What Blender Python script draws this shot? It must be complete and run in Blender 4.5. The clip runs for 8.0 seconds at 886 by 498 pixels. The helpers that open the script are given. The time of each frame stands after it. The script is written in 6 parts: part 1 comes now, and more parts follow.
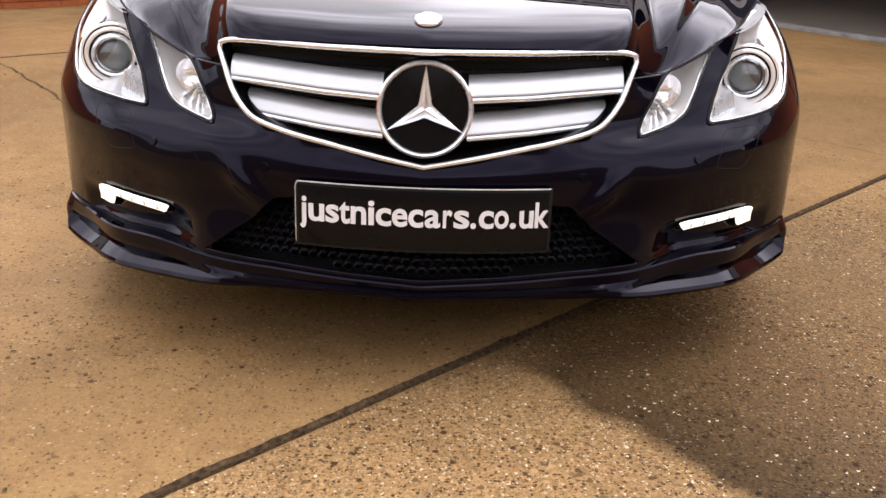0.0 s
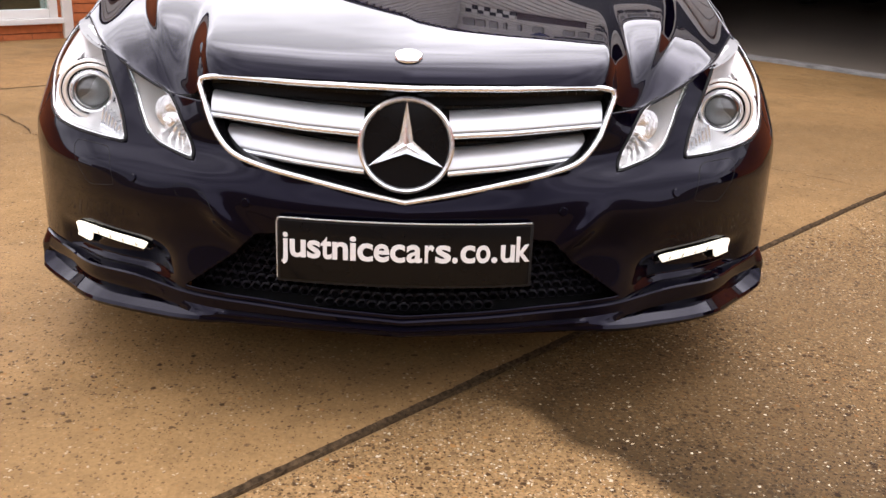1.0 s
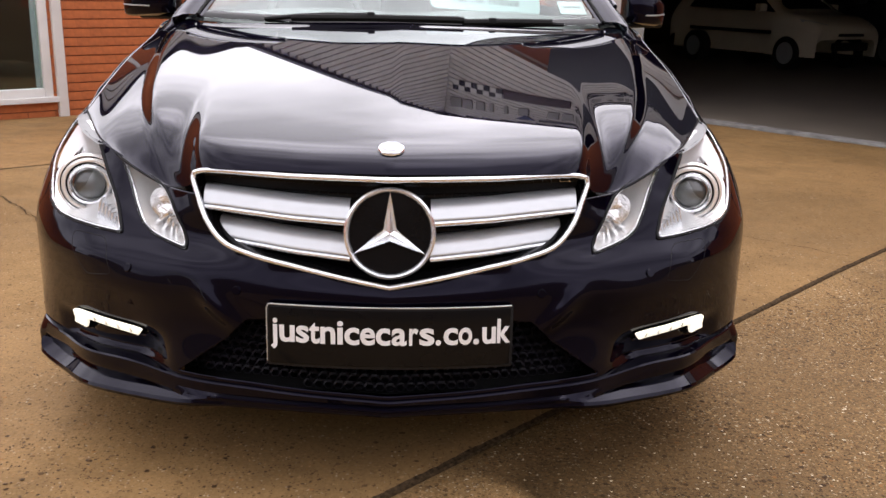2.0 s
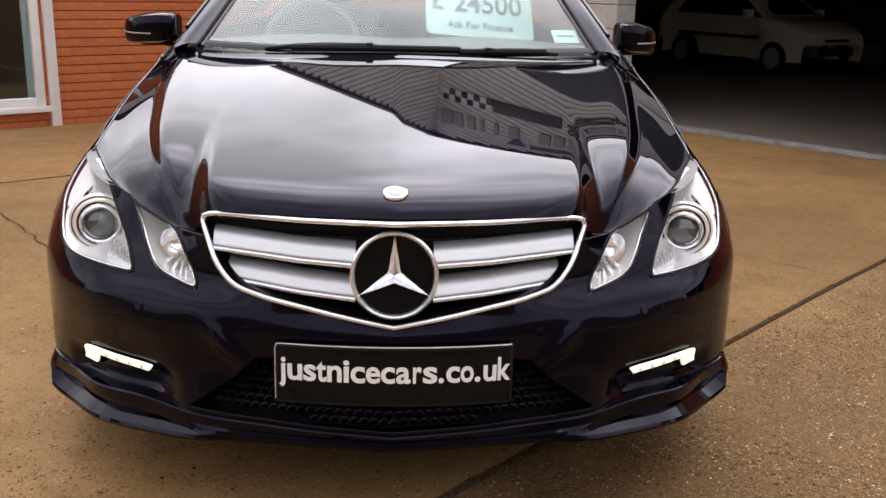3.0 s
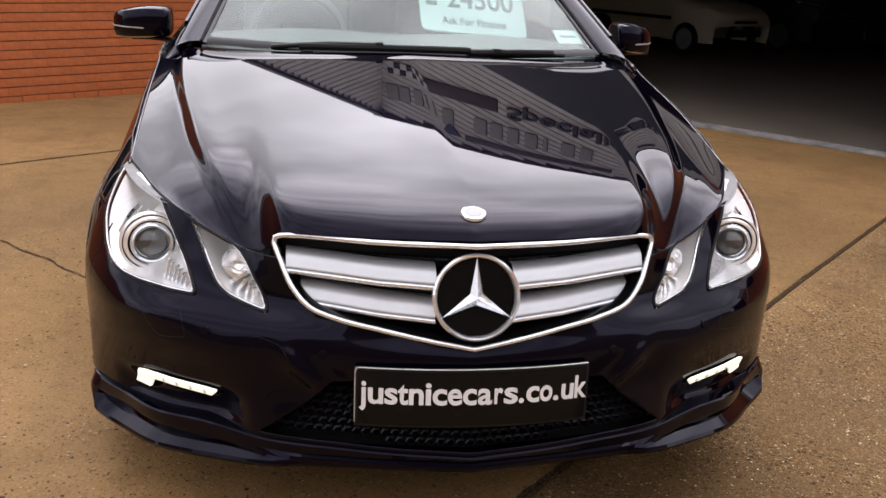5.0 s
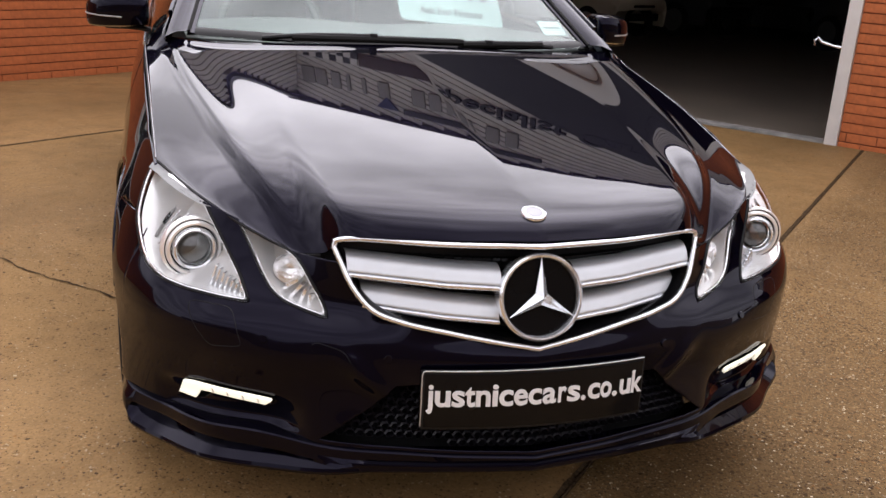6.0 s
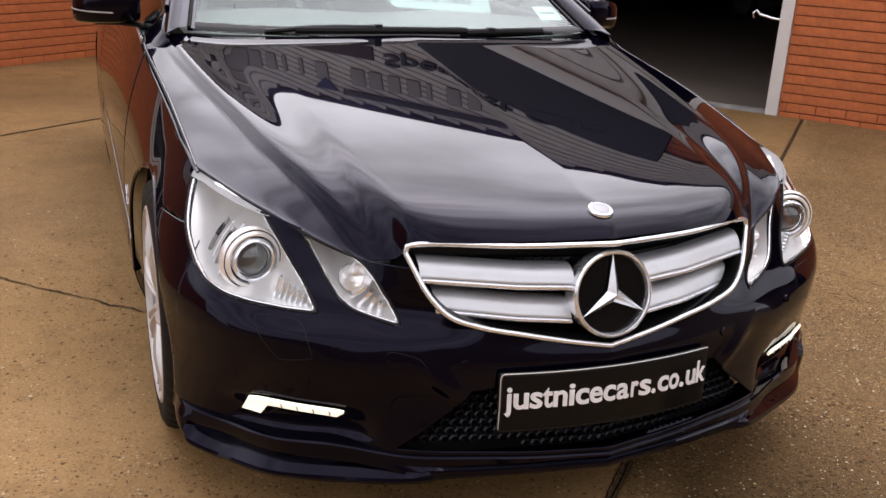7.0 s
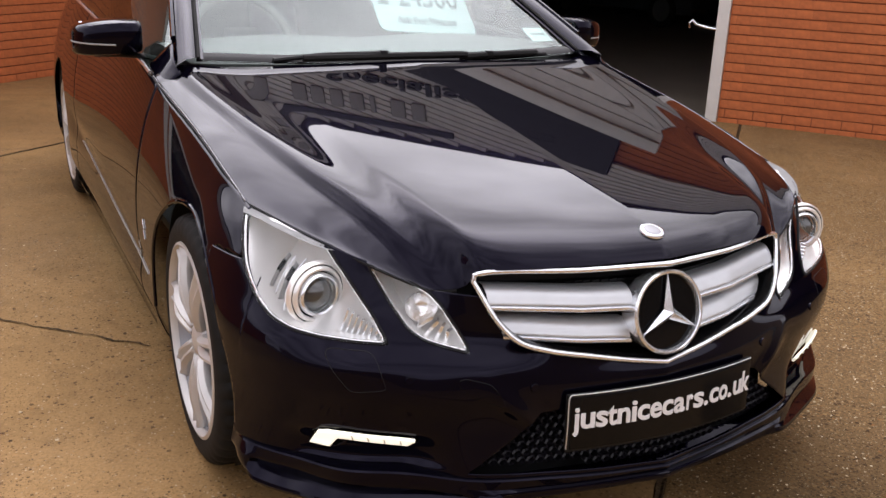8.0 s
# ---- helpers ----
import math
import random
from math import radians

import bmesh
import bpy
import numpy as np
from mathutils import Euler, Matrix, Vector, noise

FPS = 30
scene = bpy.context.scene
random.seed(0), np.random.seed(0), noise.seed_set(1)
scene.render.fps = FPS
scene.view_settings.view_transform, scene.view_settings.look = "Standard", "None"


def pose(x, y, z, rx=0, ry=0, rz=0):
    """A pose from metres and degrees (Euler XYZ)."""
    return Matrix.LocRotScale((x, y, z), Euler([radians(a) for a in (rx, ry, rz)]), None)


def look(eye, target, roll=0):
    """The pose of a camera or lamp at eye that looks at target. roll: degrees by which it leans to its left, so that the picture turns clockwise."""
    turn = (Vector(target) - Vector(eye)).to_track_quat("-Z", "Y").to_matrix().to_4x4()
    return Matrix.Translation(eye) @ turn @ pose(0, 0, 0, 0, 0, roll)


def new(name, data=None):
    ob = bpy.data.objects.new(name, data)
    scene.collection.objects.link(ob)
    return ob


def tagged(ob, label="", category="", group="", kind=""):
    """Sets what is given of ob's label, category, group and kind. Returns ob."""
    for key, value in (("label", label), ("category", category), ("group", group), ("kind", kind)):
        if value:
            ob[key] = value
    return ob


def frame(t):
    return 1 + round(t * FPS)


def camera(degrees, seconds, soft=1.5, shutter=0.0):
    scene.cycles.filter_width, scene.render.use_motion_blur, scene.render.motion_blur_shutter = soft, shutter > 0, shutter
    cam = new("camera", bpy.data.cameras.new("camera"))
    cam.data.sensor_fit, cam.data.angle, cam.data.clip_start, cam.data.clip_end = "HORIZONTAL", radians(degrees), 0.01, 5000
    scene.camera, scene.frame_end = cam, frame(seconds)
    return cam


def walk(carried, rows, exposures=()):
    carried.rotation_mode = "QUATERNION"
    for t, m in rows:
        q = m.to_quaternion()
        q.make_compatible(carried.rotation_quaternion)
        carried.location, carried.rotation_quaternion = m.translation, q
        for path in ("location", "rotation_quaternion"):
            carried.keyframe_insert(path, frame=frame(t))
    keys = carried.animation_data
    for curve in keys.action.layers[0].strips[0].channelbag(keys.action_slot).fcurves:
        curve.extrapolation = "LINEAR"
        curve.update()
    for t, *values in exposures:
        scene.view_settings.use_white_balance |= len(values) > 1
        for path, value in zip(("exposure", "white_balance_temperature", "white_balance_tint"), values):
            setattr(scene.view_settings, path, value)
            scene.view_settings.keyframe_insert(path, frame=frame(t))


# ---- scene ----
cam = camera(50.3, 8.0)
PATH = [
    (0, (0.0481, -1.6899, 0.9735), (0.0429, 0.1737, 0.2475), 1.93),
    (0.5, (0.0350, -1.6666, 0.9621), (0.0538, 0.1982, 0.2394), 2.03),
    (1, (0.0297, -1.6889, 0.9834), (0.0806, 0.1964, 0.3179), 2.02),
    (1.5, (0.0313, -1.7153, 1.0179), (0.0993, 0.1907, 0.4158), 1.71),
    (2, (0.0472, -1.7549, 1.0476), (0.1103, 0.1708, 0.5112), 1.20),
    (3.5, (-0.0491, -1.7997, 1.1955), (0.0771, 0.1199, 0.6483), 1.70),
    (4, (-0.1418, -1.7856, 1.2115), (0.0357, 0.1263, 0.6520), 2.10),
    (4.5, (-0.2262, -1.7604, 1.2256), (-0.0085, 0.1424, 0.6493), 2.20),
    (6, (-0.7222, -1.6211, 1.2564), (-0.1828, 0.2027, 0.6377), 3.68),
    (6.5, (-0.8625, -1.5553, 1.2617), (-0.2399, 0.2352, 0.6242), 3.37),
    (7, (-1.0131, -1.4754, 1.2820), (-0.3060, 0.2757, 0.6235), 2.96),
    (7.5, (-1.1576, -1.4178, 1.2973), (-0.3714, 0.3027, 0.6477), 2.55),
    (8, (-1.3001, -1.3744, 1.3197), (-0.4320, 0.3124, 0.6862), 2.33),
]
walk(cam, [(t, look(eye, target, roll)) for t, eye, target, roll in PATH],
     exposures=[(0.0, 0.36), (1.0, 0.46), (2.0, 0.16), (3.5, -0.04), (8.0, -0.06)])

# ---- world and sun: an overcast sky, brighter overhead, with soft clouds ----
SUN_AZ, SUN_EL = 12.0, 46.0
world = bpy.data.worlds.new("overcast_sky")
scene.world = world
world.use_nodes = True
wn, wl = world.node_tree.nodes, world.node_tree.links
wn.clear()
w_out = wn.new("ShaderNodeOutputWorld")
w_bg = wn.new("ShaderNodeBackground")
w_sky = wn.new("ShaderNodeTexSky")
w_sky.sky_type, w_sky.sun_disc = "NISHITA", False
w_sky.sun_elevation, w_sky.sun_rotation = radians(SUN_EL), radians(SUN_AZ)
w_scale = wn.new("ShaderNodeVectorMath")
w_scale.operation = "SCALE"
w_scale.inputs["Scale"].default_value = 0.10
w_co = wn.new("ShaderNodeTexCoord")
w_sep = wn.new("ShaderNodeSeparateXYZ")
w_rise = wn.new("ShaderNodeMapRange")
w_rise.inputs["From Min"].default_value, w_rise.inputs["From Max"].default_value = 0.0, 1.0
w_rise.inputs["To Min"].default_value, w_rise.inputs["To Max"].default_value = 1.65, 1.95
w_bend = wn.new("ShaderNodeMath")
w_bend.operation = "POWER"
w_bend.use_clamp = True
w_bend.inputs[1].default_value = 1.5
w_map = wn.new("ShaderNodeMapping")
w_map.inputs["Scale"].default_value = (1.0, 1.0, 2.6)
w_noise = wn.new("ShaderNodeTexNoise")
w_noise.inputs["Scale"].default_value, w_noise.inputs["Detail"].default_value = 3.4, 3.2
w_ramp = wn.new("ShaderNodeMapRange")
w_ramp.inputs["From Min"].default_value, w_ramp.inputs["From Max"].default_value = 0.32, 0.70
w_ramp.inputs["To Min"].default_value, w_ramp.inputs["To Max"].default_value = 0.55, 1.36
w_mul = wn.new("ShaderNodeMath")
w_mul.operation = "MULTIPLY"
# the cloud is thinner, and brighter, round the hidden sun
w_dot = wn.new("ShaderNodeVectorMath")
w_dot.operation = "DOT_PRODUCT"
w_dot.inputs[1].default_value = (math.sin(radians(SUN_AZ)) * math.cos(radians(SUN_EL)), math.cos(radians(SUN_AZ)) * math.cos(radians(SUN_EL)), math.sin(radians(SUN_EL)))
w_lobe = wn.new("ShaderNodeMath")
w_lobe.operation = "POWER"
w_lobe.use_clamp = False
w_lobe.inputs[1].default_value = 4.5
w_pos = wn.new("ShaderNodeMath")
w_pos.operation = "MAXIMUM"
w_pos.inputs[1].default_value = 0.0
w_glow = wn.new("ShaderNodeMath")
w_glow.operation = "MULTIPLY_ADD"
w_glow.inputs[1].default_value = 3.3
w_cloud = wn.new("ShaderNodeVectorMath")
w_cloud.operation = "SCALE"
w_cloud.inputs[0].default_value = (1.0, 0.957, 1.035)
w_mix = wn.new("ShaderNodeMix")
w_mix.data_type = "RGBA"
w_mix.inputs["Factor"].default_value = 0.9
wl.new(w_co.outputs["Generated"], w_sep.inputs[0])
wl.new(w_sep.outputs["Z"], w_bend.inputs[0])
wl.new(w_bend.outputs[0], w_rise.inputs["Value"])
wl.new(w_co.outputs["Generated"], w_map.inputs["Vector"])
wl.new(w_map.outputs[0], w_noise.inputs["Vector"])
wl.new(w_noise.outputs["Fac"], w_ramp.inputs["Value"])
wl.new(w_co.outputs["Generated"], w_dot.inputs[0])
wl.new(w_dot.outputs["Value"], w_pos.inputs[0])
wl.new(w_pos.outputs[0], w_lobe.inputs[0])
wl.new(w_lobe.outputs[0], w_glow.inputs[0])
wl.new(w_rise.outputs[0], w_glow.inputs[2])
wl.new(w_glow.outputs[0], w_mul.inputs[0])
wl.new(w_ramp.outputs[0], w_mul.inputs[1])
wl.new(w_mul.outputs[0], w_cloud.inputs["Scale"])
wl.new(w_sky.outputs[0], w_scale.inputs[0])
wl.new(w_scale.outputs[0], w_mix.inputs["A"])
wl.new(w_cloud.outputs[0], w_mix.inputs["B"])
wl.new(w_mix.outputs["Result"], w_bg.inputs["Color"])
w_bg.inputs["Strength"].default_value = 1.0
wl.new(w_bg.outputs[0], w_out.inputs["Surface"])

sun_data = bpy.data.lights.new("sun", "SUN")
sun_data.energy, sun_data.angle, sun_data.color = 0.66, radians(90), (1.0, 0.96, 0.9)
sun = new("sun", sun_data)
az, el = radians(SUN_AZ), radians(SUN_EL)
sun.matrix_world = look(Vector((math.sin(az) * math.cos(el), math.cos(az) * math.cos(el), math.sin(el))) * 30, (0, 0, 0))


# ---- materials ----
def material(name, base=(0.5, 0.5, 0.5), rough=0.5, metal=0.0, coat=0.0, coat_rough=0.03, coat_ior=1.5, noise=None, bump=None, emit=None, random=0.0, spec=0.5):
    """A Principled material. noise: (scale, darkest factor, lightest factor); bump: (scale, strength, distance); random: spread of brightness between objects."""
    m = bpy.data.materials.new(name)
    m.use_nodes = True
    n, l = m.node_tree.nodes, m.node_tree.links
    b = n["Principled BSDF"]
    b.inputs["Base Color"].default_value = (*base, 1)
    b.inputs["Roughness"].default_value = rough
    b.inputs["Metallic"].default_value = metal
    b.inputs["Coat Weight"].default_value = coat
    b.inputs["Coat Roughness"].default_value = coat_rough
    b.inputs["Coat IOR"].default_value = coat_ior
    b.inputs["Specular IOR Level"].default_value = spec
    co = n.new("ShaderNodeTexCoord")
    colour = None
    if noise:
        tex = n.new("ShaderNodeTexNoise")
        tex.inputs["Scale"].default_value, tex.inputs["Detail"].default_value = noise[0], 7
        l.new(co.outputs["Object"], tex.inputs["Vector"])
        mr = n.new("ShaderNodeMapRange")
        mr.inputs["From Min"].default_value, mr.inputs["From Max"].default_value = 0.25, 0.75
        mr.inputs["To Min"].default_value, mr.inputs["To Max"].default_value = noise[1], noise[2]
        l.new(tex.outputs["Fac"], mr.inputs["Value"])
        sc = n.new("ShaderNodeVectorMath")
        sc.operation = "SCALE"
        sc.inputs[0].default_value = base
        l.new(mr.outputs[0], sc.inputs["Scale"])
        colour = sc.outputs[0]
        rr = n.new("ShaderNodeMapRange")
        rr.inputs["To Min"].default_value, rr.inputs["To Max"].default_value = max(0.0, rough - 0.08), min(1.0, rough + 0.08)
        l.new(tex.outputs["Fac"], rr.inputs["Value"])
        l.new(rr.outputs[0], b.inputs["Roughness"])
    if random:
        info = n.new("ShaderNodeObjectInfo")
        mr = n.new("ShaderNodeMapRange")
        mr.inputs["To Min"].default_value, mr.inputs["To Max"].default_value = 1 - random, 1 + random
        l.new(info.outputs["Random"], mr.inputs["Value"])
        sc = n.new("ShaderNodeVectorMath")
        sc.operation = "SCALE"
        if colour:
            l.new(colour, sc.inputs[0])
        else:
            sc.inputs[0].default_value = base
        l.new(mr.outputs[0], sc.inputs["Scale"])
        colour = sc.outputs[0]
    if colour:
        l.new(colour, b.inputs["Base Color"])
    if bump:
        tex = n.new("ShaderNodeTexNoise")
        tex.inputs["Scale"].default_value, tex.inputs["Detail"].default_value = bump[0], 5
        l.new(co.outputs["Object"], tex.inputs["Vector"])
        bp = n.new("ShaderNodeBump")
        bp.inputs["Strength"].default_value, bp.inputs["Distance"].default_value = bump[1], bump[2]
        l.new(tex.outputs["Fac"], bp.inputs["Height"])
        l.new(bp.outputs[0], b.inputs["Normal"])
    if emit:
        b.inputs["Emission Color"].default_value = (*emit[:3], 1)
        b.inputs["Emission Strength"].default_value = emit[3]
    return m


def glass(name, tint=(0.85, 0.9, 0.88), ior=1.5, rough=0.0, gain=1.0):
    """Thin clear glass: see-through, with a Fresnel mirror on top."""
    m = bpy.data.materials.new(name)
    m.use_nodes = True
    n, l = m.node_tree.nodes, m.node_tree.links
    n.clear()
    out, mix = n.new("ShaderNodeOutputMaterial"), n.new("ShaderNodeMixShader")
    tr, gl, lw = n.new("ShaderNodeBsdfTransparent"), n.new("ShaderNodeBsdfGlossy"), n.new("ShaderNodeLayerWeight")
    tr.inputs["Color"].default_value = (*tint, 1)
    gl.inputs["Roughness"].default_value = rough
    gl.inputs["Color"].default_value = (0.93, 1.0, 0.98, 1)
    lw.inputs["Blend"].default_value = 0.5
    edge, gain_n = n.new("ShaderNodeMath"), n.new("ShaderNodeMath")
    edge.operation, gain_n.operation = "POWER", "MULTIPLY_ADD"
    edge.inputs[1].default_value = 5.0
    head_on = ((ior - 1) / (ior + 1)) ** 2 * gain
    gain_n.inputs[1].default_value, gain_n.inputs[2].default_value = 1 - head_on, head_on
    l.new(lw.outputs["Facing"], edge.inputs[0])
    l.new(edge.outputs[0], gain_n.inputs[0])
    l.new(gain_n.outputs[0], mix.inputs[0])
    l.new(tr.outputs[0], mix.inputs[1])
    l.new(gl.outputs[0], mix.inputs[2])
    l.new(mix.outputs[0], out.inputs["Surface"])
    return m


def concrete(name, base, wet, stones, scale=1.0, damp_shade=None):
    """Worn concrete with exposed aggregate: stains, wet gloss, and pebbles of several colours."""
    m = bpy.data.materials.new(name)
    m.use_nodes = True
    n, l = m.node_tree.nodes, m.node_tree.links
    b = n["Principled BSDF"]
    b.inputs["Specular IOR Level"].default_value = 0.12
    co = n.new("ShaderNodeTexCoord")

    def noise_tex(s, detail=6.0):
        t = n.new("ShaderNodeTexNoise")
        t.inputs["Scale"].default_value, t.inputs["Detail"].default_value = s * scale, detail
        l.new(co.outputs["Object"], t.inputs["Vector"])
        return t.outputs["Fac"]

    def ramp(value, lo, hi, a, c):
        r = n.new("ShaderNodeMapRange")
        r.inputs["From Min"].default_value, r.inputs["From Max"].default_value = lo, hi
        r.inputs["To Min"].default_value, r.inputs["To Max"].default_value = a, c
        l.new(value, r.inputs["Value"])
        return r.outputs[0]

    def mix(f, a, c):
        x = n.new("ShaderNodeMix")
        x.data_type = "RGBA"
        if isinstance(f, float):
            x.inputs["Factor"].default_value = f
        else:
            l.new(f, x.inputs["Factor"])
        for slot, v in (("A", a), ("B", c)):
            if isinstance(v, tuple):
                x.inputs[slot].default_value = (*v, 1)
            else:
                l.new(v, x.inputs[slot])
        return x.outputs["Result"]

    def times(a, c):
        x = n.new("ShaderNodeMath")
        x.operation = "MULTIPLY"
        for i, v in enumerate((a, c)):
            if isinstance(v, float):
                x.inputs[i].default_value = v
            else:
                l.new(v, x.inputs[i])
        return x.outputs[0]

    big, mid, fine = noise_tex(0.55), noise_tex(3.0), noise_tex(95.0)
    # stones have ragged outlines: their cells are read through a wobble
    wob, bent = n.new("ShaderNodeTexNoise"), n.new("ShaderNodeVectorMath")
    wob.inputs["Scale"].default_value, wob.inputs["Detail"].default_value = 170.0, 2.0
    bent.operation = "MULTIPLY_ADD"
    bent.inputs[1].default_value = (0.009, 0.009, 0.009)
    l.new(co.outputs["Object"], wob.inputs["Vector"])
    l.new(wob.outputs["Color"], bent.inputs[0])
    l.new(co.outputs["Object"], bent.inputs[2])
    col = mix(ramp(big, 0.38, 0.62, 0.0, 1.0), tuple(v * 0.72 for v in base), tuple(min(1, v * 1.15) for v in base))
    col = mix(ramp(mid, 0.5, 0.70, 0.0, 0.65), col, tuple(v * 0.6 for v in base))
    col = mix(ramp(noise_tex(11.0), 0.48, 0.68, 0.0, 0.4), col, tuple(v * 0.55 for v in base))
    col = mix(ramp(fine, 0.40, 0.68, 0.0, 0.8 if stones > 0.5 else 0.38), col, tuple(v * 0.45 for v in base))
    exposed = ramp(noise_tex(1.4), 0.40, 0.58, 0.6, 1.0)
    layers = []
    for cell, share, pale in ((62.0, stones * 0.26, 0.96), (115.0, stones * 0.72, 0.95), (210.0, stones * 0.95, 0.93)):
        vor = n.new("ShaderNodeTexVoronoi")
        vor.inputs["Scale"].default_value = cell * scale
        l.new(bent.outputs[0], vor.inputs["Vector"])
        sep = n.new("ShaderNodeSeparateColor")
        l.new(vor.outputs["Color"], sep.inputs[0])
        pale = pale if stones > 0.5 else 0.975
        pick = ramp(sep.outputs["Red"], 1 - share, 1 - share + 0.02, 0.0, 1.0)
        shape = ramp(vor.outputs["Distance"], 0.34, 0.46, 1.0, 0.0)
        stone = mix(ramp(sep.outputs["Green"], 0.30, 0.95, 0.0, 1.0), (base[0] * 0.17, base[1] * 0.14, base[2] * 0.12), (base[0] * 1.2, base[1] * 1.22, base[2] * 1.3))
        stone = mix(ramp(sep.outputs["Blue"], 0.08, 0.06, 0.0, 1.0), stone, (base[0] * 0.95, base[1] * 0.75, base[2] * 0.55))
        stone = mix(ramp(sep.outputs["Blue"], pale, pale + 0.03, 0.0, 1.0), stone, (0.62, 0.52, 0.36))
        layers.append((times(times(pick, shape), exposed), stone))
    mask = layers[0][0]
    if damp_shade:
        # a damp, dirty patch with shade painted in: past one line each way, with a wandering edge
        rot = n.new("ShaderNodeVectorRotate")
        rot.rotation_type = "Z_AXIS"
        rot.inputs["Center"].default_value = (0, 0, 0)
        rot.inputs["Angle"].default_value = -damp_shade[0]
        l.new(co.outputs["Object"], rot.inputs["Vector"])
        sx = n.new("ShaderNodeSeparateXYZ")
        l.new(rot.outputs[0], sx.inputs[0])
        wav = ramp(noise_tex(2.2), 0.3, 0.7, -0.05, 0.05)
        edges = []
        for out, at, soft in ((sx.outputs["X"], damp_shade[1], 0.025), (sx.outputs["Y"], damp_shade[2], -0.10)):
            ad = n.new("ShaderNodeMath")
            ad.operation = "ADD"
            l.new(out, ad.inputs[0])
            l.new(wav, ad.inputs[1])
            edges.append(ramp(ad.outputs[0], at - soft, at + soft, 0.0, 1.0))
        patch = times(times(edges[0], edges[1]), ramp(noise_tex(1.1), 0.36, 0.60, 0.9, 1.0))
        patch = times(patch, ramp(sx.outputs["X"], damp_shade[1] + 0.03, damp_shade[1] + 0.70, 1.0, 0.34))
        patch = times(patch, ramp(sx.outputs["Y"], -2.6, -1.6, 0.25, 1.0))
    for cover, stone in layers[::-1]:
        col = mix(cover, col, stone)
    if damp_shade:
        # this darker colour holds the damp and the shade near the car
        damp_shade_col = n.new("ShaderNodeVectorMath")
        damp_shade_col.operation = "MULTIPLY"
        damp_shade_col.inputs[1].default_value = damp_shade[3]
        l.new(col, damp_shade_col.inputs[0])
        col = mix(patch, col, damp_shade_col.outputs[0])
    # pale flint chips, in loose clusters
    chip, chip_rgb = n.new("ShaderNodeTexVoronoi"), n.new("ShaderNodeSeparateColor")
    chip.inputs["Scale"].default_value = 125.0 * scale
    l.new(bent.outputs[0], chip.inputs["Vector"])
    l.new(chip.outputs["Color"], chip_rgb.inputs[0])
    some = times(ramp(chip_rgb.outputs["Red"], 0.93, 0.937, 0.0, 1.0), ramp(noise_tex(7.0), 0.46, 0.58, 0.2, 1.0))
    some = times(times(some, ramp(chip.outputs["Distance"], 0.30, 0.44, 1.0, 0.0)), 0.95 if stones > 0.5 else 0.4)
    col = mix(some, col, (0.68, 0.58, 0.42))
    l.new(col, b.inputs["Base Color"])
    wetness = ramp(noise_tex(0.9), 0.42, 0.60, 0.0, wet)
    rough = ramp(wetness, 0.0, 1.0, 0.75, 0.22)
    l.new(rough, b.inputs["Roughness"])
    add = n.new("ShaderNodeMath")
    add.operation = "ADD"
    l.new(times(mask, 0.8), add.inputs[0])
    l.new(fine, add.inputs[1])
    bp = n.new("ShaderNodeBump")
    bp.inputs["Strength"].default_value, bp.inputs["Distance"].default_value = 0.6, 0.004
    l.new(add.outputs[0], bp.inputs["Height"])
    l.new(bp.outputs[0], b.inputs["Normal"])
    return m


def metallic_paint(name, base, flake, flake_rough, coat_ior):
    """Dark metallic car paint: a near-black base, a faint sheen of tinted flakes, and a clear coat that is glossiest at a low angle."""
    m = material(name, base, 0.5, 0.0, coat=1.0, coat_rough=0.012, coat_ior=coat_ior, noise=(2.0, 0.9, 1.1), spec=0.0)
    n, l = m.node_tree.nodes, m.node_tree.links
    b = n["Principled BSDF"]
    b.inputs["IOR"].default_value = 1.0    # the clear coat alone is glossy
    lw, gloss = n.new("ShaderNodeLayerWeight"), n.new("ShaderNodeMapRange")
    lw.inputs["Blend"].default_value = 0.5
    gloss.inputs["From Min"].default_value, gloss.inputs["From Max"].default_value = 0.05, 0.55
    gloss.inputs["To Min"].default_value, gloss.inputs["To Max"].default_value = 0.26, 1.0
    l.new(lw.outputs["Facing"], gloss.inputs["Value"])
    l.new(gloss.outputs[0], b.inputs["Coat Weight"])
    sheen, both_of = n.new("ShaderNodeBsdfGlossy"), n.new("ShaderNodeAddShader")
    sheen.inputs["Color"].default_value = (*flake, 1)
    sheen.inputs["Roughness"].default_value = flake_rough
    l.new(b.outputs[0], both_of.inputs[0])
    l.new(sheen.outputs[0], both_of.inputs[1])
    l.new(both_of.outputs[0], n["Material Output"].inputs["Surface"])
    return m


PAINT = metallic_paint("dark_blue_car_paint", (0.0012, 0.0009, 0.0031), (0.0045, 0.0039, 0.0082), 0.14, 1.36)
PAINT_WHITE = material("cream_white_car_paint", (0.70, 0.62, 0.48), 0.35, coat=1.0, noise=(3.0, 0.95, 1.03))
PAINT_DARK = material("dark_grey_car_paint", (0.03, 0.032, 0.036), 0.3, coat=1.0, noise=(3.0, 0.9, 1.1))
CHROME = material("polished_chrome", (0.88, 0.905, 0.94), 0.14, 0.8, noise=(20.0, 0.94, 1.03))
SILVER = material("satin_silver", (0.62, 0.635, 0.65), 0.38, 0.7, noise=(30.0, 0.95, 1.03))
BLACK_GLOSS = material("gloss_black", (0.004, 0.004, 0.0045), 0.12, noise=(8.0, 0.9, 1.1), spec=0.15)
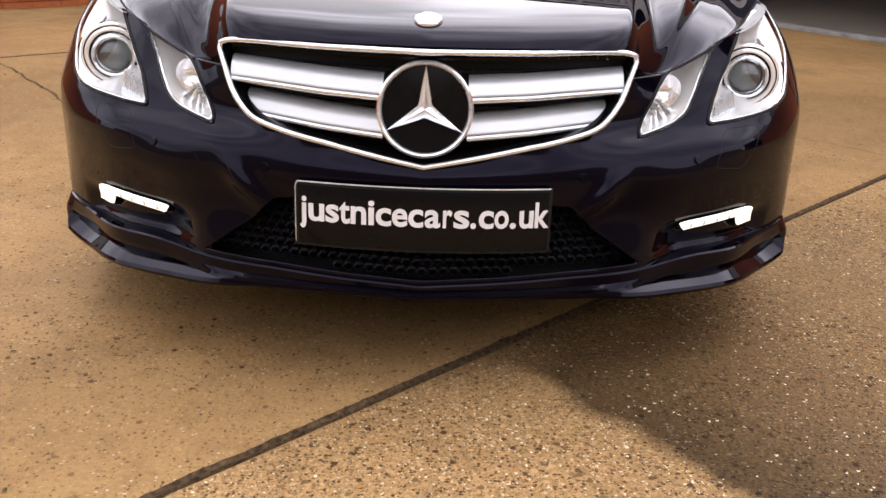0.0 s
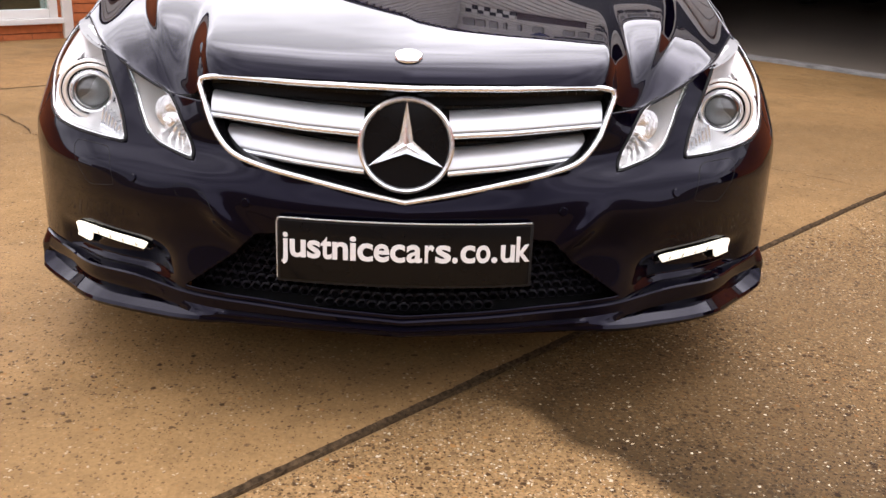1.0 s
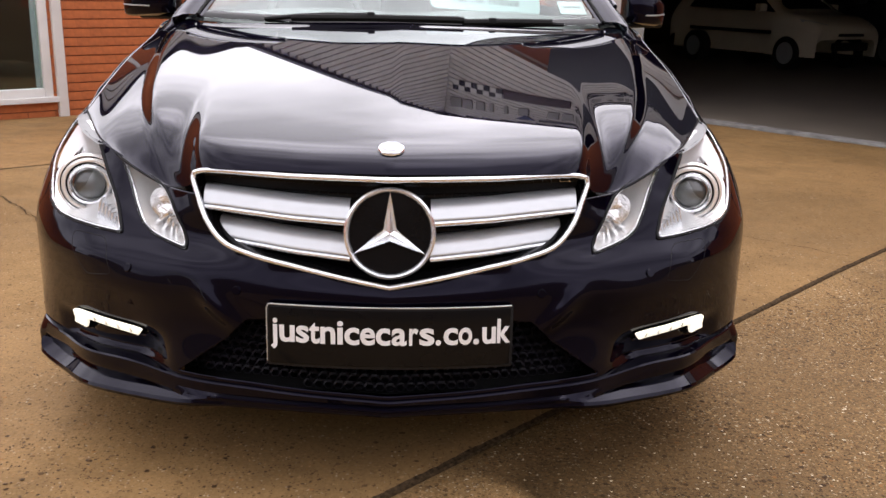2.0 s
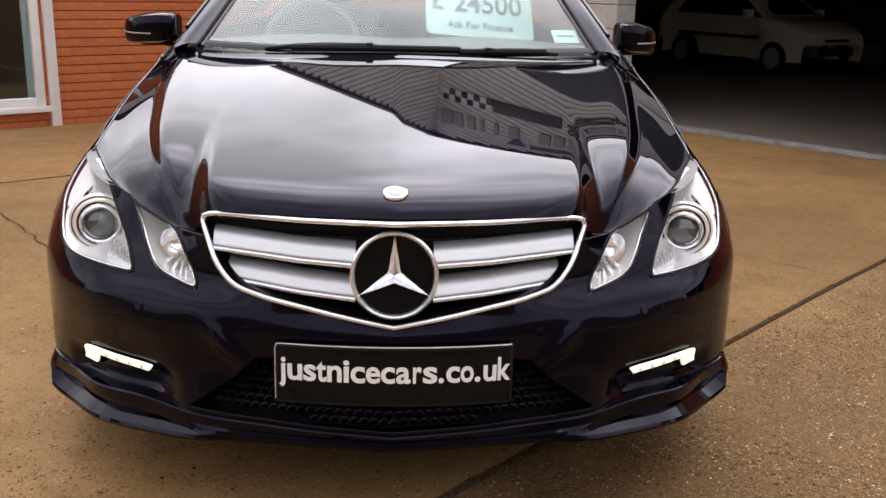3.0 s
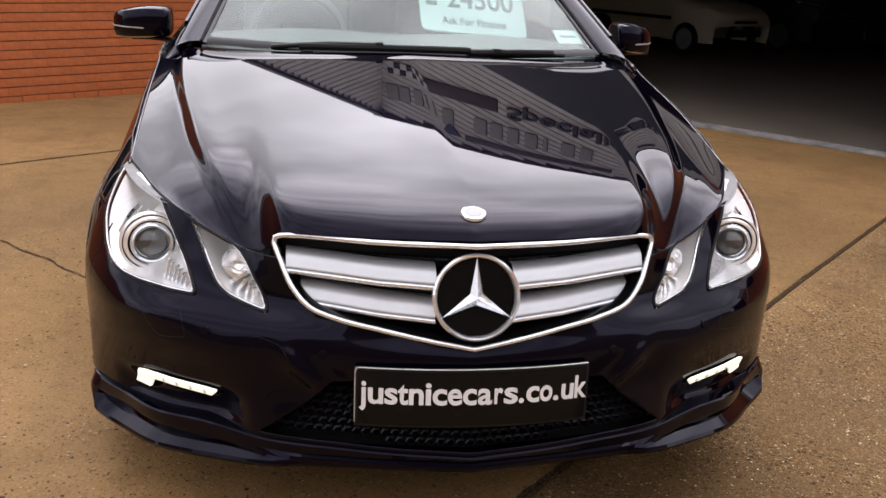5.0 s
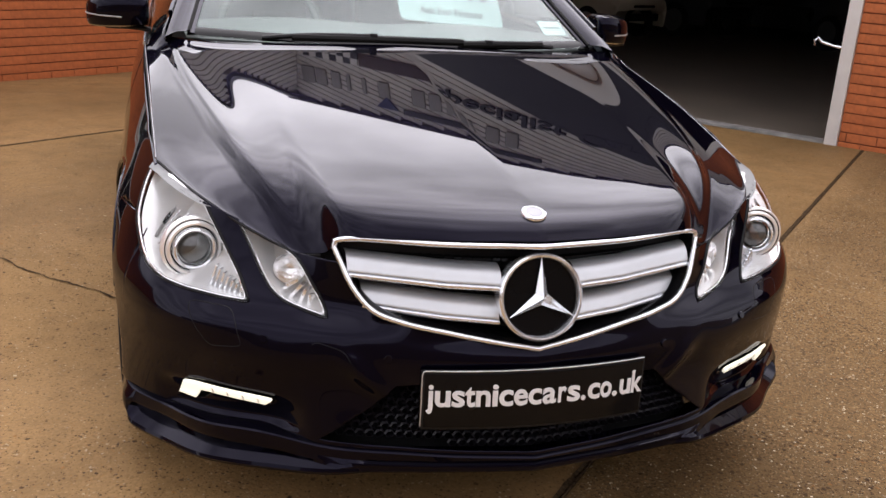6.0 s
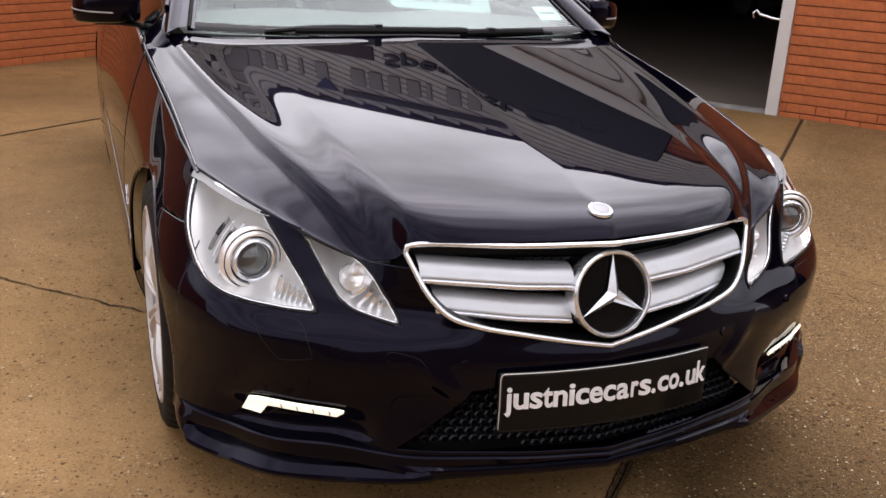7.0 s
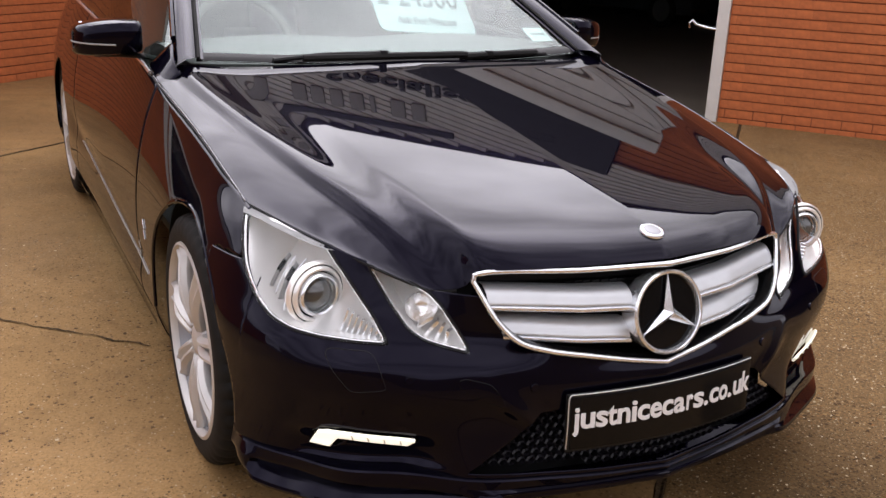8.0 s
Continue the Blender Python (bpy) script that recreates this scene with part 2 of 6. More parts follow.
BLACK = material("black_plastic", (0.009, 0.009, 0.0095), 0.55, noise=(40.0, 0.8, 1.2), bump=(300.0, 0.15, 0.001), spec=0.2)
RUBBER = material("black_rubber", (0.010, 0.0095, 0.009), 0.75, noise=(25.0, 0.7, 1.3), bump=(180.0, 0.3, 0.001), spec=0.2)
GLASS = glass("clear_glass", (0.68, 0.78, 0.75), 1.66)
LAMP_GLASS = glass("lamp_cover", (0.97, 0.97, 0.97), 1.42)
REFLECTOR = material("lamp_reflector", (0.95, 0.95, 0.95), 0.08, 0.9, noise=(12.0, 0.9, 1.03), bump=(45.0, 0.35, 0.012))
LAMP_GREY = material("lamp_edge_grey", (0.20, 0.20, 0.198), 0.5, 0.0, noise=(30.0, 0.75, 1.1))
LAMP_WHITE = material("lamp_housing", (0.98, 0.975, 0.96), 0.24, 0.5, noise=(14.0, 0.88, 1.03))
PROJECTOR = material("projector_glass", (0.05, 0.05, 0.048), 0.04, noise=(30.0, 0.7, 1.3), spec=1.0)
LED = material("led_light", (0.9, 0.9, 0.85), 0.3, emit=(1.0, 0.92, 0.74, 0.95))
RED_LENS = material("red_lens", (0.35, 0.01, 0.01), 0.15)
WHITE_PRINT = material("white_print", (0.80, 0.80, 0.80), 0.45, noise=(60.0, 0.93, 1.03))
CARD = material("pale_card", (0.62, 0.78, 0.76), 0.5, noise=(12.0, 0.94, 1.04))
CARD_INK = material("grey_green_ink", (0.10, 0.16, 0.16), 0.6)
DASH = material("grey_dashboard", (0.16, 0.165, 0.16), 0.6, noise=(15.0, 0.9, 1.06), bump=(220.0, 0.2, 0.002))
ALLOY_DARK = material("shaded_alloy", (0.34, 0.34, 0.36), 0.4, 0.4, noise=(20.0, 0.9, 1.05))
MESH_BLACK = material("gloss_mesh", (0.009, 0.008, 0.011), 0.32, noise=(8.0, 0.9, 1.1), spec=0.24)
RECESS = material("recess_black", (0.003, 0.003, 0.0035), 0.6, noise=(20.0, 0.9, 1.1), spec=0.1)
TRIM_GREY = material("pale_trim", (0.46, 0.46, 0.45), 0.6, noise=(15.0, 0.9, 1.06), bump=(220.0, 0.2, 0.002))
SILL = material("worn_grey_sill", (0.30, 0.29, 0.27), 0.75, noise=(9.0, 0.55, 1.25), bump=(60.0, 0.6, 0.006))
LEATHER = material("grey_leather", (0.07, 0.07, 0.068), 0.5, noise=(18.0, 0.85, 1.1), bump=(160.0, 0.3, 0.002))
STEEL = material("brake_steel", (0.30, 0.29, 0.28), 0.4, 1.0, noise=(40.0, 0.8, 1.1))
ALLOY = material("silver_alloy", (0.56, 0.55, 0.54), 0.38, 0.35, coat=0.2, noise=(20.0, 0.92, 1.05))
BRICK = material("orange_red_brick", (0.50, 0.146, 0.045), 0.8, noise=(22.0, 0.78, 1.15), bump=(120.0, 0.5, 0.003), random=0.06)
MORTAR = material("brown_mortar", (0.23, 0.075, 0.032), 0.9, noise=(40.0, 0.7, 1.2), bump=(150.0, 0.5, 0.002))
WHITE_PAINT = material("white_paint", (0.78, 0.77, 0.74), 0.45, noise=(6.0, 0.9, 1.03), bump=(90.0, 0.15, 0.001))
BOARD = material("pale_grey_boarding", (0.74, 0.72, 0.69), 0.6, noise=(9.0, 0.85, 1.06), bump=(70.0, 0.2, 0.002), random=0.05)
BLOCK = material("pale_painted_block", (0.55, 0.54, 0.50), 0.8, noise=(12.0, 0.85, 1.06), bump=(110.0, 0.5, 0.003))
SIGN_BLACK = material("black_finish", (0.012, 0.011, 0.013), 0.35, noise=(10.0, 0.85, 1.2))
SIGN_BROWN = material("dark_brown_sign", (0.045, 0.018, 0.014), 0.4, noise=(10.0, 0.85, 1.2))
SIGN_BLUE = material("blue_sign", (0.02, 0.03, 0.12), 0.4, noise=(10.0, 0.85, 1.2))
SIGN_GREY = material("grey_letter", (0.33, 0.32, 0.31), 0.4, noise=(20.0, 0.9, 1.1))
ROOF_FELT = material("dark_roof_felt", (0.05, 0.05, 0.052), 0.85, noise=(12.0, 0.8, 1.2), bump=(90.0, 0.5, 0.004))
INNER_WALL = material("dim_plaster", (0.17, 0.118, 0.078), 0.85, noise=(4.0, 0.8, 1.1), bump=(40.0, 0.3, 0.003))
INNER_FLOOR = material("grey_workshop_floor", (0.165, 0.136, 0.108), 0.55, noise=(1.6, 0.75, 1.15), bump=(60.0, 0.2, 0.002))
TAN = concrete("tan_concrete", (0.306, 0.185, 0.076), 0.30, 0.28)
TAN_B = concrete("light_tan_concrete", (0.312, 0.184, 0.076), 0.3, 0.22)
AGGREGATE = concrete("exposed_aggregate", (0.345, 0.212, 0.090), 0.22, 0.95, damp_shade=(0.7854, 0.22, -0.06, (0.20, 0.19, 0.16)))
GRIT = material("brown_grit", (0.11, 0.065, 0.032), 0.8, noise=(60.0, 0.3, 2.2), bump=(200.0, 0.5, 0.002))
DIRT = material("dark_joint_dirt", (0.052, 0.034, 0.018), 0.9, noise=(70.0, 0.2, 2.4), bump=(90.0, 1.0, 0.008), spec=0.1)
EARTH = material("grey_tarmac", (0.06, 0.055, 0.05), 0.8, noise=(5.0, 0.7, 1.3), bump=(150.0, 0.5, 0.004))


# ---- mesh helpers ----
def part(name, bm, mat, parent=None, label="", smooth=True, solid=0.0, sharp=38.0):
    """Links a bmesh as one mesh object, under parent when given."""
    me = bpy.data.meshes.new(name)
    bm.normal_update()
    bm.to_mesh(me)
    bm.free()
    me.materials.append(mat)
    if smooth:
        me.shade_smooth()
        me.set_sharp_from_angle(angle=radians(sharp))
    ob = new(name, me)
    if parent:
        ob.parent = parent
    if solid:
        mod = ob.modifiers.new("thickness", "SOLIDIFY")
        mod.thickness, mod.offset = solid, -1.0
    if label:
        tagged(ob, label)
    return ob


def root(name, label, category, m=None, group="", kind=""):
    """An Empty at the base of a thing."""
    ob = new(name)
    ob.empty_display_size = 0.1
    if m is not None:
        ob.matrix_world = m
    return tagged(ob, label, category, group, kind)


def spline(pts, n):
    """n points on a smooth curve through pts, evenly spread by control point spacing."""
    p = np.array(pts, float)
    if len(p) == 2:
        return p[0] + np.linspace(0, 1, n)[:, None] * (p[1] - p[0])
    h = np.maximum(np.linalg.norm(np.diff(p, axis=0), axis=1) ** 0.7, 1e-6)
    d = np.diff(p, axis=0) / h[:, None]
    m = np.vstack([d[:1], (d[:-1] * h[1:, None] + d[1:] * h[:-1, None]) / (h[1:] + h[:-1])[:, None], d[-1:]])
    k = np.concatenate([[0], np.cumsum(h)])
    q = np.linspace(0, k[-1], n)
    i = np.clip(np.searchsorted(k, q) - 1, 0, len(h) - 1)
    t = ((q - k[i]) / h[i])[:, None]
    return ((2 * t**3 - 3 * t**2 + 1) * p[i] + (t**3 - 2 * t**2 + t) * h[i][:, None] * m[i]
            + (3 * t**2 - 2 * t**3) * p[i + 1] + (t**3 - t**2) * h[i][:, None] * m[i + 1])


def smooth1(x, y, q):
    """Smooth one-dimensional interpolation of y over x at q."""
    x, y, q = np.array(x, float), np.array(y, float), np.array(q, float)
    h = np.diff(x)
    d = np.diff(y, axis=0) / (h if y.ndim == 1 else h[:, None])
    hh = h if y.ndim == 1 else h[:, None]
    m = np.concatenate([d[:1], (d[:-1] * hh[1:] + d[1:] * hh[:-1]) / (hh[1:] + hh[:-1]), d[-1:]])
    i = np.clip(np.searchsorted(x, q) - 1, 0, len(h) - 1)
    t = (q - x[i]) / h[i]
    hi = h[i]
    if y.ndim > 1:
        t, hi = t[..., None], hi[..., None]
    return (2 * t**3 - 3 * t**2 + 1) * y[i] + (t**3 - 2 * t**2 + t) * hi * m[i] + (3 * t**2 - 2 * t**3) * y[i + 1] + (t**3 - t**2) * hi * m[i + 1]


def sheet(rows, nu, nv):
    """A smooth grid, nv x nu x 3, through rows of control points."""
    across = np.array([spline(r, nu) for r in rows])
    return np.array([spline(across[:, j], nv) for j in range(nu)]).transpose(1, 0, 2)


def grid_bm(g, keep=None, flip=False, bm=None):
    """A bmesh of a grid of points; keep(centres) tells which faces stay."""
    bm = bm or bmesh.new()
    nv, nu = g.shape[:2]
    vs = [[bm.verts.new(g[i, j]) for j in range(nu)] for i in range(nv)]
    c = (g[:-1, :-1] + g[1:, :-1] + g[:-1, 1:] + g[1:, 1:]) / 4
    ok = keep(c) if keep else np.ones(c.shape[:2], bool)
    for i in range(nv - 1):
        for j in range(nu - 1):
            if ok[i, j]:
                f = (vs[i][j], vs[i][j + 1], vs[i + 1][j + 1], vs[i + 1][j])
                bm.faces.new(f[::-1] if flip else f)
    for v in [v for v in bm.verts if not v.link_faces]:
        bm.verts.remove(v)
    return bm


def mirrored(g):
    return g * np.array([-1.0, 1.0, 1.0])


def both(g):
    """A half grid whose first column lies at x = 0, completed across x = 0."""
    return np.concatenate([mirrored(g)[:, :0:-1], g], axis=1)


def tube_bm(pts, rx, ry=None, n=10, closed=False, up=(0, 0, 1), bm=None, taper=None):
    """An elliptical tube along pts."""
    bm = bm or bmesh.new()
    p = [Vector(v) for v in pts]
    ry = rx if ry is None else ry
    rings = []
    for i, c in enumerate(p):
        a, b = (p[i - 1], p[(i + 1) % len(p)]) if closed else (p[max(i - 1, 0)], p[min(i + 1, len(p) - 1)])
        d = (b - a).normalized()
        side = d.cross(Vector(up))
        side = side.normalized() if side.length > 1e-5 else d.orthogonal().normalized()
        top = side.cross(d)
        k = taper[i] if taper else 1.0
        rings.append([bm.verts.new(c + side * (rx * k * math.cos(2 * math.pi * j / n)) + top * (ry * k * math.sin(2 * math.pi * j / n))) for j in range(n)])
    last = len(rings) if closed else len(rings) - 1
    for i in range(last):
        r, s = rings[i], rings[(i + 1) % len(rings)]
        for j in range(n):
            bm.faces.new((r[j], r[(j + 1) % n], s[(j + 1) % n], s[j]))
    if not closed:
        bm.faces.new(rings[0][::-1])
        bm.faces.new(rings[-1])
    return bm


def lathe_bm(profile, n=48, bm=None, axis="y", caps=False):
    """A turned solid from (radius, along) pairs about the y (or z) axis."""
    bm = bm or bmesh.new()
    rings = []
    for r, a in profile:
        ring = []
        for j in range(n):
            w = 2 * math.pi * j / n
            x, z = r * math.cos(w), r * math.sin(w)
            ring.append(bm.verts.new((x, a, z) if axis == "y" else (x, z, a)))
        rings.append(ring)
    for r, s in zip(rings, rings[1:]):
        for j in range(n):
            bm.faces.new((r[j], r[(j + 1) % n], s[(j + 1) % n], s[j]))
    for ring in (rings[0], rings[-1]) if caps else ():
        if profile[rings.index(ring)][0] > 1e-4:
            bm.faces.new(ring)
    bmesh.ops.remove_doubles(bm, verts=bm.verts, dist=1e-6)
    bmesh.ops.recalc_face_normals(bm, faces=bm.faces)
    return bm


def box_bm(lo, hi, bevel=0.0, m=None, bm=None, segments=2):
    own = bmesh.new()
    bmesh.ops.create_cube(own, size=1.0)
    lo, hi = Vector(lo), Vector(hi)
    for v in own.verts:
        v.co = Vector([(lo[i] + hi[i]) / 2 + v.co[i] * (hi[i] - lo[i]) for i in range(3)])
    if bevel:
        bmesh.ops.bevel(own, geom=own.edges[:], offset=bevel, segments=segments, affect="EDGES", profile=0.6)
    if m is not None:
        own.transform(m)
    if bm is None:
        return own
    me = bpy.data.meshes.new("tmp")
    own.to_mesh(me)
    own.free()
    bm.from_mesh(me)
    bpy.data.meshes.remove(me)
    return bm


def inside(poly, u, v):
    """Whether points (u, v) lie inside a polygon."""
    r = np.zeros(u.shape, bool)
    for (x0, y0), (x1, y1) in zip(poly, poly[1:] + poly[:1]):
        r ^= ((y0 > v) != (y1 > v)) & (u < (x1 - x0) * (v - y0) / (y1 - y0 + 1e-12) + x0)
    return r


def text_mesh(name, body, height, width, mat, m, parent=None, bold=0.0, depth=0.002, label=""):
    """Lettering in the built-in font, of that cap height (or whole width), standing on its baseline, facing -y, centred."""
    cu = bpy.data.curves.new(name, "FONT")
    cu.body, cu.extrude, cu.offset, cu.size, cu.resolution_u = body, depth, bold, 1.0, 4
    tmp = new("tmp_text", cu)
    me = bpy.data.meshes.new_from_object(tmp)
    bpy.data.objects.remove(tmp)
    bpy.data.curves.remove(cu)
    xs = [v.co.x for v in me.vertices]
    x0, x1 = min(xs), max(xs)
    for v in me.vertices:
        v.co = ((v.co.x - (x0 + x1) / 2) * width / (x1 - x0), -v.co.z, v.co.y * height / 0.7)
    me.name = name
    me.materials.append(mat)
    ob = new(name, me)
    if parent:
        ob.parent = parent
    ob.matrix_basis = m
    if label:
        tagged(ob, label)
    return ob


# ---- the ground: one sheet to the horizon, concrete slabs on it ----
U = Vector((0.7826, 0.6225, 0.0))    # along the left wing
V = Vector((0.6225, -0.7826, 0.0))   # along the garage front
CORNER = Vector((0.562, 9.154, 0.0))  # inner corner of the two wings


def fall(x, y):
    """The forecourt falls gently away from the car."""
    return -0.018 * min(max(0.0, math.hypot(x, y - 0.8) - 1.9), 5.0)


def place(s, r, z=0.0):
    """A point s metres along the left wing's line and r metres along the garage front, from the corner."""
    return CORNER + U * s + V * r + Vector((0, 0, z))


bm = bmesh.new()
bmesh.ops.create_grid(bm, x_segments=40, y_segments=40, size=1.0)
for v in bm.verts:
    v.co = Vector((math.copysign(abs(v.co.x) ** 3, v.co.x) * 400, math.copysign(abs(v.co.y) ** 3, v.co.y) * 400, 0))
    v.co.z = fall(v.co.x, v.co.y) - 0.03
ground = tagged(part("ground", bm, EARTH), "grey tarmac ground reaching out past the forecourt", "ground", kind="structure")


JOINT_R, JOINT_SLOPE = 6.10, -0.110    # the long joint that runs under the car


def slab(name, s0, s1, r0, r1, mat, label="", cell=0.3):
    """A concrete slab between two lines each way, its edges rounded down into the joints. r0 and r1: (at the corner, slope)."""
    ns = max(3, int(abs(s1 - s0) / cell))
    ss = [s0, s0 + 0.006, s0 + 0.016] + list(np.linspace(s0 + 0.1, s1 - 0.1, ns)) + [s1 - 0.016, s1 - 0.006, s1]
    nr = max(3, int(abs(r1[0] - r0[0]) / cell))
    g = np.zeros((len(ss), nr + 6, 3))
    for i, a in enumerate(ss):
        lo, hi = r0[0] + r0[1] * a, r1[0] + r1[1] * a
        rs = [lo, lo + 0.006, lo + 0.016] + list(np.linspace(lo + 0.1, hi - 0.1, nr)) + [hi - 0.016, hi - 0.006, hi]
        for j, b in enumerate(rs):
            p = place(a, b)
            e = min(i, j, len(ss) - 1 - i, len(rs) - 1 - j)
            p.z = fall(p.x, p.y) + (-0.025, -0.005, 0.0)[min(e, 2)]
            wob = 0.003 * noise.noise((p.x * 5, p.y * 5, 1.0)) if e < 3 else 0
            g[i, j] = (p.x + wob, p.y - wob, p.z + 0.0015 * noise.noise((p.x, p.y, 0)))
    return part(name, grid_bm(g), mat, forecourt, label)


forecourt = root("forecourt_pavement", "tan concrete forecourt slabs, damp and stained, dark joints", "pavement", kind="structure")
GAP = 0.006
slab("slab", -18.0, 0.0, (0.0, 0.0), (2.40 - GAP, 0.0), TAN_B, "light tan slab before the left wing")
slab("slab", -18.0, 0.0, (2.40 + GAP, 0.0), (JOINT_R - GAP, JOINT_SLOPE), TAN)
slab("slab", -18.0, 0.0, (JOINT_R + GAP, JOINT_SLOPE), (JOINT_R + 9.0, JOINT_SLOPE), AGGREGATE, "slab of exposed aggregate with a dark patch of damp and painted shade")
bm = bmesh.new()
for r_a, k in ((2.40, 0.0), (JOINT_R, JOINT_SLOPE)):
    g = []
    for a in np.concatenate([np.linspace(-17, -9, 60), np.linspace(-8.98, 0, 750)]):
        half = [0.0085 + 0.0045 * noise.noise((a * 9, r_a, side)) + 0.004 * noise.noise((a * 47, r_a, side)) for side in (1.0, 5.0)]
        g.append([place(a, r_a + k * a + e) + Vector((0, 0, fall(*place(a, r_a + k * a)[:2]) + z)) for e, z in ((-0.02, -0.022), (-half[0], 0.0008), (0.002, -0.0045 + 0.003 * noise.noise((a * 21, r_a, 9.0))), (half[1], 0.0008), (0.02, -0.022))])
    grid_bm(np.array(g), bm=bm)
part("joint_dirt", bm, DIRT, forecourt, "dark dirt in the joints")


def crack(name, pts, width, label):
    """A thin dirt-filled crack along a jagged line."""
    line = []
    for (x0, y0), (x1, y1) in zip(pts, pts[1:]):
        k = max(2, int(math.hypot(x1 - x0, y1 - y0) / 0.018))
        for i in range(k):
            t = i / k
            x, y = x0 + (x1 - x0) * t, y0 + (y1 - y0) * t
            line.append((x + 0.022 * noise.noise((x * 9, y * 9, 3)) + 0.010 * noise.noise((x * 37, y * 37, 11)), y + 0.022 * noise.noise((x * 9, y * 9, 7)) + 0.010 * noise.noise((x * 37, y * 37, 13))))
    g = np.zeros((len(line), 2, 3))
    for i, (x, y) in enumerate(line):
        a, b = line[max(i - 1, 0)], line[min(i + 1, len(line) - 1)]
        d = Vector((b[0] - a[0], b[1] - a[1])).normalized()
        w = width * (0.55 + 0.45 * noise.noise((x * 13, y * 13, 5)))
        for j, sgn in enumerate((-1, 1)):
            px, py = x - d.y * w * sgn, y + d.x * w * sgn
            g[i, j] = (px, py, fall(px, py) + 0.0035)
    return part(name, grid_bm(g), DIRT, forecourt, label, smooth=False)


# ---- brick walls ----
BRICK_L, BRICK_H, BRICK_D, JOINT = 0.225, 0.075, 0.1, 0.010


def brick_wall(wall, along, start, length, z0, z1, holes, near, limit=300):
    """Bricks in stretcher bond on a wall: those in the stretch near are parts of their own, the rest one part.
    along: direction; start: the wall's first point; holes: (from, to, low, high) along and up."""
    nrm = Vector((along.y, -along.x, 0))
    shared = {}
    many_v, many_f = [], []
    count = 0
    course = 0
    z = z0
    while z < z1 - 0.02:
        x = -(BRICK_L / 2 if course % 2 else 0.0)
        while x < length:
            gap = 0.0035 if course < 2 else 0.0003
            a, b = max(x, 0.0) + gap, min(x + BRICK_L, length) - gap
            lo, hi = z + JOINT / 2, min(z + BRICK_H, z1) - JOINT / 2
            spans = [(a, b)]
            for h0, h1, l0, l1 in holes:
                if l0 < (lo + hi) / 2 < l1:
                    spans = [q for p, r in spans for q in ((p, min(r, h0)), (max(p, h1), r)) if q[1] - q[0] > 0.03]
            for p, r in spans:
                if r - p < 0.03:
                    continue
                c = start + along * ((p + r) / 2) + Vector((0, 0, (lo + hi) / 2))
                out = 0.004 + 0.003 * noise.noise((c.x * 7, c.y * 7, c.z * 9))
                if near[0] < (p + r) / 2 < near[1] and near[2] < z < near[3] and count < limit:
                    key = (round(r - p, 3), course < 2)
                    if key not in shared:
                        bb = box_bm((-(r - p) / 2, -BRICK_D / 2, -(hi - lo) / 2), ((r - p) / 2, BRICK_D / 2, (hi - lo) / 2), 0.0022 if course < 2 else 0.0, segments=1)
                        me = bpy.data.meshes.new("brick")
                        bb.to_mesh(me)
                        bb.free()
                        me.materials.append(BRICK)
                        shared[key] = me
                    ob = new("brick", shared[key])
                    ob.parent = wall
                    ob.matrix_basis = Matrix.Translation(c + nrm * (out - BRICK_D / 2)) @ Matrix.Rotation(math.atan2(along.y, along.x), 4, "Z")
                    count += 1
                else:
                    k = len(many_v)
                    for dx, dn, dz in ((p, out, lo), (r, out, lo), (r, out, hi), (p, out, hi), (p, -0.03, lo), (r, -0.03, lo), (r, -0.03, hi), (p, -0.03, hi)):
                        many_v.append(start + along * dx + nrm * dn + Vector((0, 0, dz)))
                    many_f += [(k, k + 1, k + 2, k + 3), (k, k + 4, k + 5, k + 1), (k + 1, k + 5, k + 6, k + 2), (k + 2, k + 6, k + 7, k + 3), (k + 3, k + 7, k + 4, k)]
            x += BRICK_L
        z += BRICK_H
        course += 1
    if many_v:
        me = bpy.data.meshes.new("brickwork")
        me.from_pydata(many_v, [], many_f)
        me.materials.append(BRICK)
        ob = new("brickwork", me)
        ob.parent = wall
        tagged(ob, "orange-red brickwork in stretcher bond", kind="stuff")


def wall_core(name, label, along, start, length, z0, z1, holes, mat=MORTAR, thick=0.24):
    """The body of a wall, 12 mm behind its bricks, with openings through it."""
    nrm = Vector((along.y, -along.x, 0))
    cuts = sorted({0.0, length, *[h for q in holes for h in q[:2]]})
    zs = sorted({z0, z1, *[min(max(h, z0), z1) for q in holes for h in q[2:]]})
    bm = bmesh.new()
    for a, b in zip(cuts, cuts[1:]):
        for lo, hi in zip(zs, zs[1:]):
            if any(q[0] <= (a + b) / 2 <= q[1] and q[2] <= (lo + hi) / 2 <= q[3] for q in holes):
                continue
            m = Matrix.Translation(start) @ Matrix.Rotation(math.atan2(along.y, along.x), 4, "Z")
            box_bm((a, 0.006, lo), (b, thick, hi), 0, m, bm)
    return tagged(part(name, bm, mat, smooth=False), label, "wall", kind="structure")


def board_at(along, start):
    return Matrix.Translation(start) @ Matrix.Rotation(math.atan2(along.y, along.x), 4, "Z")


# left wing: runs from far left to the corner; distances from its far end
LW = 15.0
left_start = CORNER - U * LW
WIN = (LW - 6.35, LW - 4.545, 0.09, 1.35)
wall_left = wall_core("wall_left", "orange-red brick wall of the left wing with a white-framed window", U, left_start, LW, -0.25, 2.9, [WIN])
brick_wall(wall_left, U, left_start, LW, -0.18, 2.9, [WIN], (LW - 4.6, LW - 0.3, -0.2, 1.0))
mL = board_at(U, left_start)

